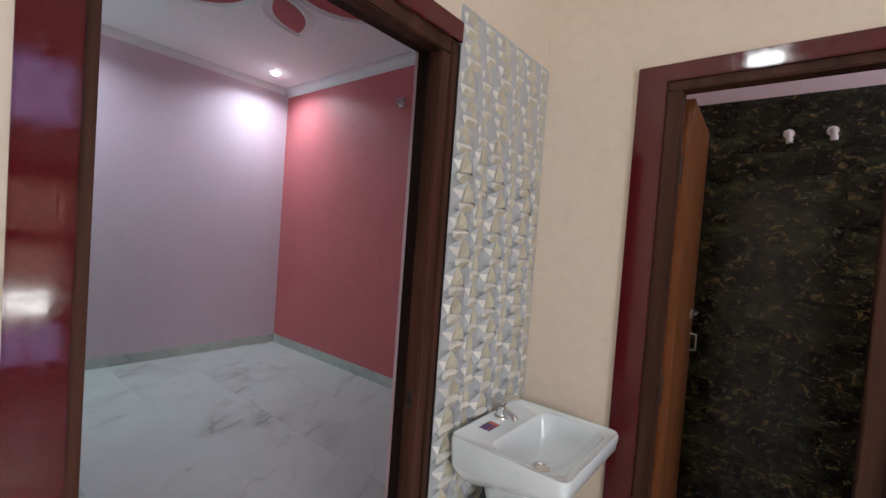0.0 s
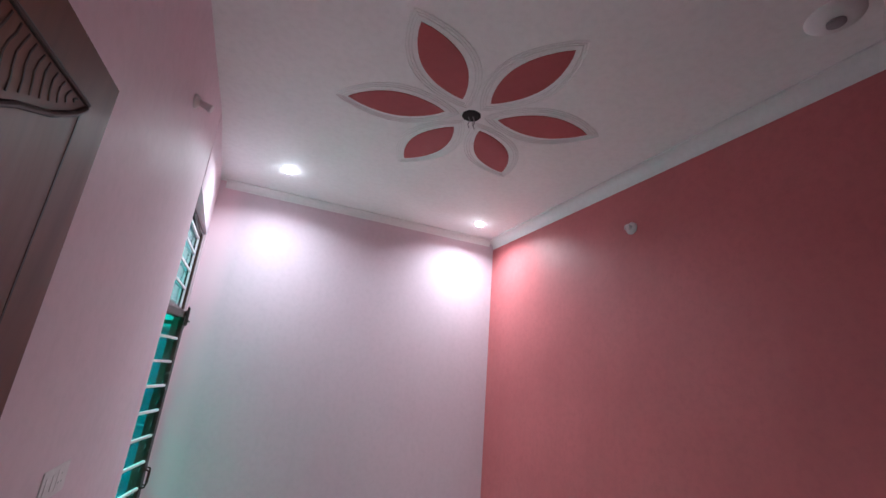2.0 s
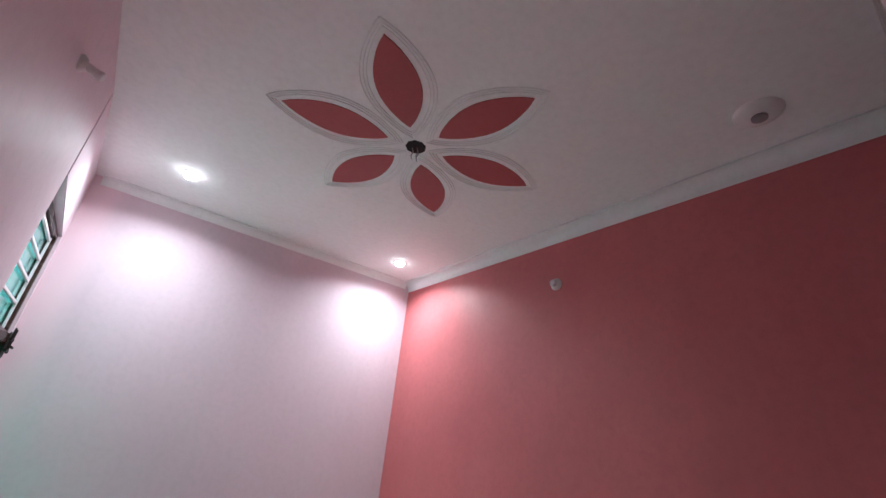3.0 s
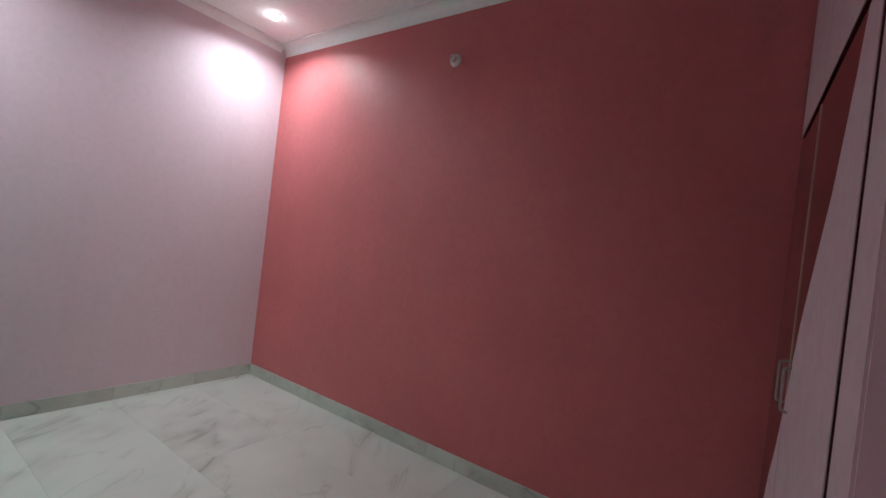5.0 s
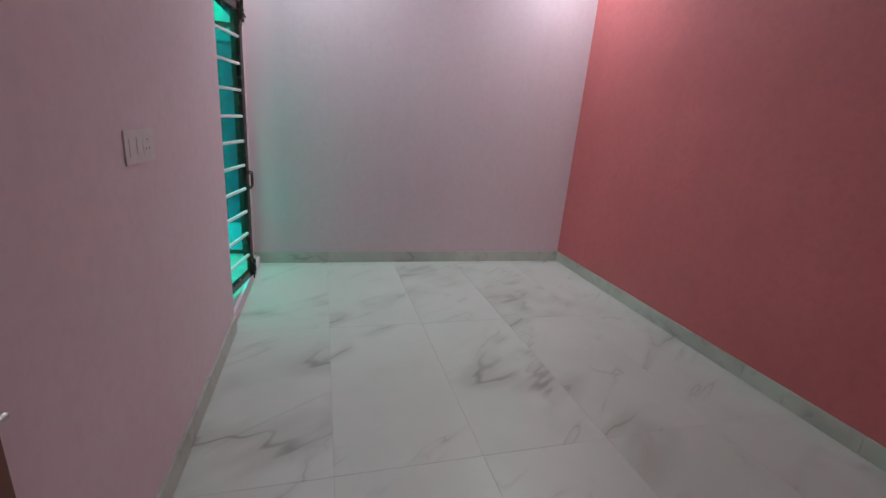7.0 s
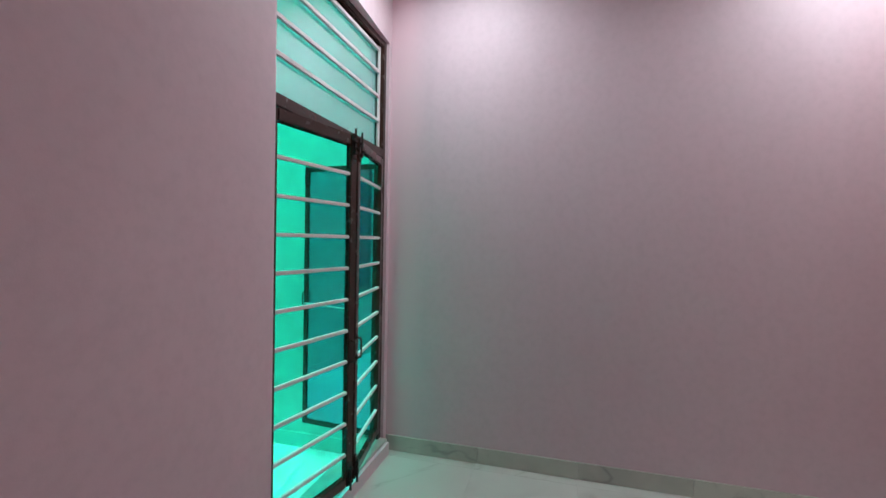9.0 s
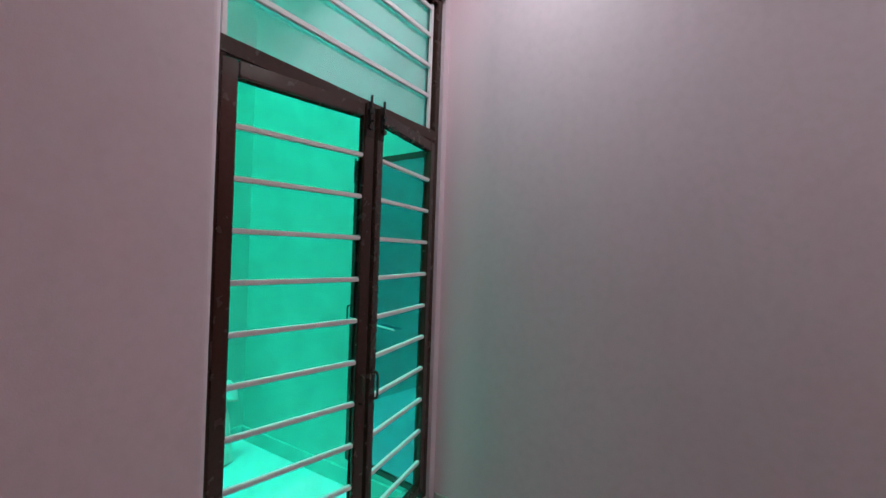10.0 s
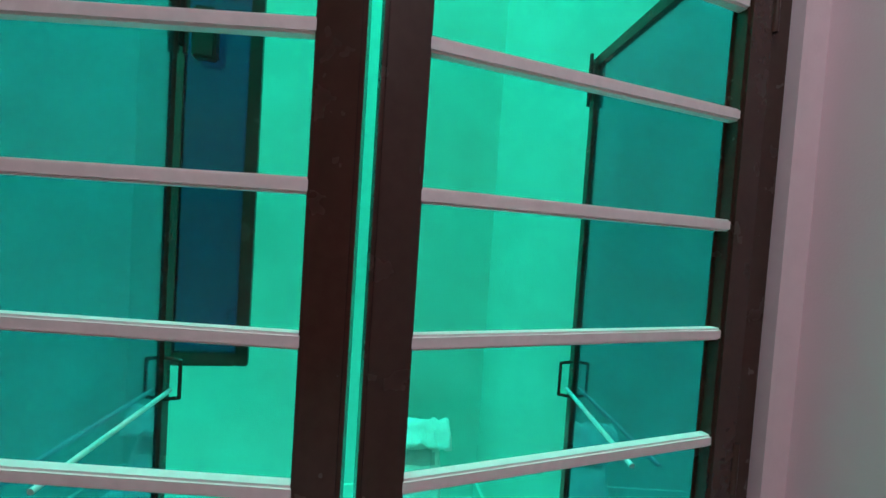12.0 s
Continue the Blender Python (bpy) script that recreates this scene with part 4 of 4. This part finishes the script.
def wash_basin():
    x0, x1, y0, y1, z = 1.065, 1.515, -0.425, -0.036, 0.89
    cx, cy = (x0 + x1) / 2, (y0 + y1) / 2
    ob = thing("wash_basin", (cx, cy, 0), "white ceramic pedestal wash basin below the relief tiles", "wash basin")

    def rounded(hx, hy, r, ox=0.0, oy=0.0, k=6):
        pts = []
        for sx, sy, a0 in ((1, 1, 0), (-1, 1, 90), (-1, -1, 180), (1, -1, 270)):
            for i in range(k + 1):
                a = radians(a0 + 90 * i / k)
                pts.append((cx + ox + sx * (hx - r) + r * math.cos(a), cy + oy + sy * (hy - r) + r * math.sin(a)))
        return pts
    hx, hy = (x1 - x0) / 2, (y1 - y0) / 2
    bm = bmesh.new()
    levels = [(rounded(hx * 0.52, hy * 0.55, 0.05, 0, 0.05), 0.70), (rounded(hx * 0.80, hy * 0.84, 0.05, 0, 0.02), 0.735), (rounded(hx * 0.94, hy * 0.95, 0.045), 0.775), (rounded(hx * 0.985, hy * 0.985, 0.035), 0.80),
              (rounded(hx, hy, 0.03), 0.885), (rounded(hx - 0.004, hy - 0.004, 0.03), 0.897), (rounded(hx - 0.012, hy - 0.012, 0.03), z),
              (rounded(hx - 0.030, hy - 0.075, 0.05, 0, -0.045), z), (rounded(hx - 0.036, hy - 0.081, 0.05, 0, -0.045), z - 0.006), (rounded(hx - 0.055, hy - 0.10, 0.06, 0, -0.045), z - 0.06), (rounded(hx - 0.10, hy - 0.13, 0.05, 0, -0.04), z - 0.09),
              (rounded(0.05, 0.03, 0.028, 0, -0.02), z - 0.10)]
    def under(y, h, step):
        front = min(1.0, max(0.0, (y1 - y) / (y1 - y0)))
        return z - (z - h) * (1 - 0.55 * front) if step < 5 else h
    loops = [[bm.verts.new((x, y, under(y, h, k))) for x, y in pts] for k, (pts, h) in enumerate(levels)]
    n = len(loops[0])
    for u, v in zip(loops, loops[1:]):
        for i in range(n):
            bm.faces.new((u[i], u[(i + 1) % n], v[(i + 1) % n], v[i]))
    bm.faces.new(loops[0])
    bm.faces.new(loops[-1])
    placed("bowl", bm, CERAMIC, ob)
    ped = bmesh.new()
    levels = [(0.10, 0.10, 0.0), (0.095, 0.095, 0.06), (0.075, 0.075, 0.2), (0.07, 0.07, 0.5), (0.085, 0.09, 0.66), (0.105, 0.10, 0.775)]
    loops = [[ped.verts.new((x + 0.0, y + 0.06, h)) for x, y in rounded(a, b, 0.045)] for a, b, h in levels]
    for u, v in zip(loops, loops[1:]):
        for i in range(n):
            ped.faces.new((u[i], u[(i + 1) % n], v[(i + 1) % n], v[i]))
    ped.faces.new(loops[0])
    ped.faces.new(loops[-1])
    placed("pedestal", ped, CERAMIC, ob)
    m = Matrix.Translation((cx, cy - 0.02, z - 0.099))
    placed("drain", lathe(bmesh.new(), [(0.030, 0.0), (0.030, 0.003), (0.022, 0.004), (0.016, -0.004)], m), CHROME, ob, "chrome drain ring")
    placed("overflow_hole", add_rod(bmesh.new(), (cx, -0.100, z - 0.03), (cx, -0.106, z - 0.032), 0.010), VOID, ob)
    tap = placed("tap", lathe(bmesh.new(), [(0.026, 0), (0.026, 0.006), (0.020, 0.010), (0.019, 0.030), (0.021, 0.033), (0.014, 0.040)], Matrix.Translation((cx + 0.03, -0.075, z))), CHROME, ob, "chrome pillar tap")
    for nm, bmx in (("spout", add_path(bmesh.new(), [(cx + 0.03, -0.075, z + 0.020), (cx + 0.020, -0.105, z + 0.026), (cx + 0.012, -0.135, z + 0.022), (cx + 0.010, -0.142, z + 0.012)], 0.011, 12)),
                    ("lever", add_path(bmesh.new(), [(cx + 0.03, -0.075, z + 0.038), (cx + 0.045, -0.075, z + 0.050), (cx + 0.125, -0.085, z + 0.046)], 0.009, 10))):
        part(nm, bmx, CHROME, tap)
    s = placed("sticker", boxes(((cx - 0.10, -0.108, z + 0.0004), (cx - 0.03, -0.068, z + 0.001))), STICKER, ob, "purple printed sticker", False)
    part("print_patch", boxes(((cx - 0.05, -0.106, z + 0.001), (cx - 0.032, -0.070, z + 0.0015)), ((cx - 0.09, -0.10, z + 0.001), (cx - 0.06, -0.095, z + 0.0015))), STICKER_RED, s, "", False)
    placed("waste_pipe", add_path(bmesh.new(), [(cx - 0.06, -0.10, 0.70), (cx - 0.075, -0.085, 0.60), (cx - 0.09, -0.06, 0.55), (cx - 0.11, -0.045, 0.60)], 0.018, 12), RUBBER, ob, "black flexible waste pipe")


wash_basin()


def bath_door():
    ob = thing("door_2", (XC + 0.075, -0.490, 0.008), "orange-brown wooden bathroom door, opened inwards", "door", kind="structure")
    ob.matrix_world = pose(XC + 0.105, -0.490, 0.008, 0, 0, 2.5)
    part("leaf", boxes(((0, -0.034, 0), (0.53, 0, 2.045)), bevel=0.003), BATH_WOOD, ob)
    part("latch", add_path(boxes(((0.44, -0.04, 1.22), (0.51, -0.034, 1.26))), [(0.45, -0.048, 1.24), (0.53, -0.048, 1.24)], 0.006), STEEL, ob, "steel latch")
    part("handle", add_path(bmesh.new(), [(0.46, -0.034, 1.08), (0.46, -0.06, 1.083), (0.46, -0.06, 1.15), (0.46, -0.034, 1.153)], 0.004), STEEL, ob)
    for z in (0.25, 1.0, 1.8):
        part("hinge", add_rod(bmesh.new(), (0.0, -0.004, z - 0.05), (0.0, -0.004, z + 0.05), 0.006), DARK_IRON, ob)


bath_door()
for y in (-0.775, -0.930):
    ob = thing("pipe_outlet", (2.60, y, 2.11), "white capped pipe outlet on the dark bathroom tiles", "pipe fitting", "capped outlets on the bathroom wall")
    part("flange", lathe(bmesh.new(), [(0.022, 0.0), (0.022, 0.005), (0.011, 0.008)], pose(0, 0, 0, 0, -90, 0)), PLASTIC, ob)
    part("elbow", add_path(bmesh.new(), [(0, 0, 0), (-0.035, 0, 0), (-0.04, -0.005, -0.035)], 0.011, 12), PLASTIC, ob)
    part("cap", add_rod(bmesh.new(), (-0.041, -0.005, -0.03), (-0.041, -0.005, -0.052), 0.014), PLASTIC, ob)

# unseen hall window assumed behind the camera to light the hall; a bright low opening and a ceiling panel shine in the
# polished granite
unseen_hall_window = thing("unseen_window_3", (-1.3, -4.02, 0.95), "unseen bright hall window with brown frame, assumed for the hall's light", "window", kind="structure")
placed("window_frame", boxes(((-1.9, -4.06, 0.95), (-1.84, -4.01, 2.35)), ((-0.76, -4.06, 0.95), (-0.7, -4.01, 2.35)), ((-1.84, -4.06, 2.29), (-0.76, -4.01, 2.35)), ((-1.84, -4.06, 0.95), (-0.76, -4.01, 1.01)), ((-1.33, -4.06, 1.01), (-1.27, -4.01, 2.29)), ((-1.84, -4.05, 1.62), (-0.76, -4.02, 1.66))), FRAME_WOOD, unseen_hall_window, "", False)
placed("daylight_pane", boxes(((-1.89, -4.085, 0.96), (-0.71, -4.075, 2.34))), UNSEEN_GLOW, unseen_hall_window, "bright daylight behind the panes", False)
side_window = thing("window_4", (0.62, -4.02, 0.15), "narrow unseen bright hall window with brown frame, assumed for the hall's light and peach curtain", "window", kind="structure")
placed("window_frame", boxes(((0.38, -4.06, 0.15), (0.42, -4.0, 1.9)), ((0.82, -4.06, 0.15), (0.86, -4.0, 1.9)), ((0.42, -4.06, 0.53), (0.82, -4.0, 0.59)), ((0.42, -4.06, 0.82), (0.82, -4.0, 0.87)), ((0.42, -4.06, 1.19), (0.82, -4.0, 1.31)),
                             ((0.42, -4.06, 0.15), (0.82, -4.0, 0.2)), ((0.42, -4.06, 1.72), (0.82, -4.0, 1.9)), ((0.60, -4.05, 0.2), (0.62, -4.01, 0.53)), ((0.38, -4.06, 2.15), (0.86, -4.0, 2.19)), ((0.38, -4.06, 2.72), (0.86, -4.0, 2.76))), BATH_WOOD, side_window, "", False)
placed("daylight_pane", boxes(((0.44, -4.085, 0.6), (0.74, -4.075, 0.82))), BRIGHT_SKY, side_window, "", False)
placed("pale_pane", boxes(((0.40, -4.085, 0.17), (0.84, -4.075, 0.55))), VIOLET_GLOW, side_window, "violet evening light", False)
placed("curtain", boxes(((0.40, -4.085, 0.86), (0.84, -4.075, 1.74))), CURTAIN_GLOW, side_window, "peach curtain lit from behind", False)
for x in (0.48, 0.535, 0.60, 0.645, 0.71, 0.77):
    placed("curtain_fold", boxes(((x - 0.008, -4.073, 1.31), (x + 0.008, -4.055, 1.72)), bevel=0.003), BATH_WOOD, side_window)
placed("ventilator_pane", boxes(((0.40, -4.085, 2.17), (0.84, -4.075, 2.74))), VIOLET_GLOW, side_window, "violet evening sky", False)
hall_panel = thing("hall_ceiling_light", (-1.25, -0.55, H), "square lit ceiling panel in the hall", "ceiling light")
part("body", boxes(((-0.125, -0.125, -0.012), (0.125, 0.125, 0.0)), bevel=0.003), PLASTIC, hall_panel)
part("diffuser", boxes(((-0.11, -0.11, -0.016), (0.11, 0.11, -0.011))), PANEL_GLOW, hall_panel, "", False)
# ventilator out of view, added as the source of the bathroom's fill
bath_fill_vent = thing("bath_fill_window", (2.2, -2.2, 2.45), "small unseen bright ventilator added to light the bathroom", "window", kind="structure")
placed("window_frame", boxes(((1.9, -2.2, 2.45), (1.94, -2.18, 2.85)), ((2.46, -2.2, 2.45), (2.5, -2.18, 2.85)), ((1.94, -2.2, 2.81), (2.46, -2.18, 2.85)), ((1.94, -2.2, 2.45), (2.46, -2.18, 2.49))), STEEL_PAINT, bath_fill_vent, "", False)
placed("daylight_pane", boxes(((1.94, -2.199, 2.49), (2.46, -2.19, 2.81))), UNSEEN_GLOW, bath_fill_vent, "", False)


# ---- tiles of floors, skirtings and bathroom wall ----
def tile_mesh(name, dims, mat, bevel=0.0005):
    sx, sy, sz = dims
    bm = bmesh.new()
    lo = [bm.verts.new((x, y, -sz)) for x, y in ((0, 0), (sx, 0), (sx, sy), (0, sy))]
    mid = [bm.verts.new((x, y, -bevel)) for x, y in ((0, 0), (sx, 0), (sx, sy), (0, sy))]
    b = bevel
    up = [bm.verts.new((x, y, 0)) for x, y in ((b, b), (sx - b, b), (sx - b, sy - b), (b, sy - b))]
    for u, v in ((lo, mid), (mid, up)):
        for i in range(4):
            bm.faces.new((u[i], u[(i + 1) % 4], v[(i + 1) % 4], v[i]))
    bm.faces.new(up)
    return mesh_of(name, bm, mat)


floor = setting("floor", boxes(((-2.6, -4.1, -0.1), (XR + 0.12, 0.07, -0.0092)), ((-0.06, 0.07, -0.1), (XR + 0.12, YL, -0.0092))), GROUT, "white veined marble-look floor tiles")
JOINT = 0.0009
shapes = {}


def lay(parent, name, x, y, sx, sy, mat):
    key = (name, round(sx, 3), round(sy, 3))
    if key not in shapes:
        shapes[key] = tile_mesh(name, (sx, sy, 0.009), mat)
    ob = new("tile", shapes[key])
    ob.parent = parent
    ob.location = (x, y, 0)


xs = [-2.6, -1.79, -1.19, -0.59, 0.01, 0.61, 1.21, 1.81, 2.41, XR]
ys = [-4.1, -3.04, -1.84, -0.64, 0.56, 1.76, 2.96, 4.16, YL]
for xa, xb in zip(xs, xs[1:]):
    for ya, yb in zip(ys, ys[1:]):
        if xb < 0.02:
            if ya > 0:
                continue
            yb = min(yb, 0.07)
        lay(floor, "floor_tile", xa + JOINT / 2, ya + JOINT / 2, xb - xa - JOINT, yb - ya - JOINT, FLOOR)

base = setting("baseboard", boxes(((XR - 0.002, 0.26, 0.0), (XR + 0.001, YL, 0.098)), ((0.002, YL - 0.002, 0.0), (XR, YL + 0.001, 0.098)), ((XW - 0.001, 0.2, 0.0), (XW + 0.002, WL - 0.03, 0.098))), GROUT, "grey veined marble skirting")


def skirting(kind, start, end, fixed):
    a = start
    while a < end - 0.01:
        b = min(a + 0.6, end)
        lo, hi = {"red": ((fixed - 0.013, a + 0.001, 0.001), (fixed - 0.0021, b - 0.001, 0.1)),
                  "lilac": ((a + 0.001, fixed - 0.013, 0.001), (b - 0.001, fixed - 0.0021, 0.1)),
                  "window": ((fixed + 0.0021, a + 0.001, 0.001), (fixed + 0.013, b - 0.001, 0.1))}[kind]
        ob = new("skirting_tile", mesh_of("skirting_tile", boxes((lo, hi), bevel=0.0015), SKIRT))
        ob.parent = base
        a = b


skirting("red", 0.26, YL - 0.013, XR)
skirting("lilac", 0.02, XR, YL)
skirting("window", 0.2, WL - 0.03, XW)
under = setting("baseboard_window", boxes(((-0.01, WL + 0.004, 0.001), (0.050, WR - 0.02, WB - 0.012))), PINK, "pink painted plaster below the window sill")

bath_wall = setting("wall_bath_tiles", boxes(((2.604, -2.2, 0), (2.611, -0.001, 2.295))), DARK_GROUT, "dark brown marble bathroom tiles")
COURSE = 0.1155
for r in range(21):
    top = 2.295 if r == 0 else 2.2575 - COURSE * (r - 1)
    tall = 0.0375 if r == 0 else COURSE
    if top - tall < -0.01:
        break
    for c in range(-1, 4):
        ya, yb = -2.2 + c * 0.6 + (0.35 if r % 2 else 0), -1.6 + c * 0.6 + (0.35 if r % 2 else 0)
        ya, yb = max(-2.2, ya), min(-0.001, yb)
        if yb - ya < 0.02:
            continue
        key = ("bath_tile", round(yb - ya, 3), round(tall, 4))
        if key not in shapes:
            shapes[key] = mesh_of("bath_tile", boxes(((-0.006, 0.001, 0.0015), (0, yb - ya - 0.001, tall - 0.0015)), bevel=0.001), BATH_TILE)
        t = new("tile", shapes[key])
        t.parent = bath_wall
        t.location = (2.6035, ya, top - tall)
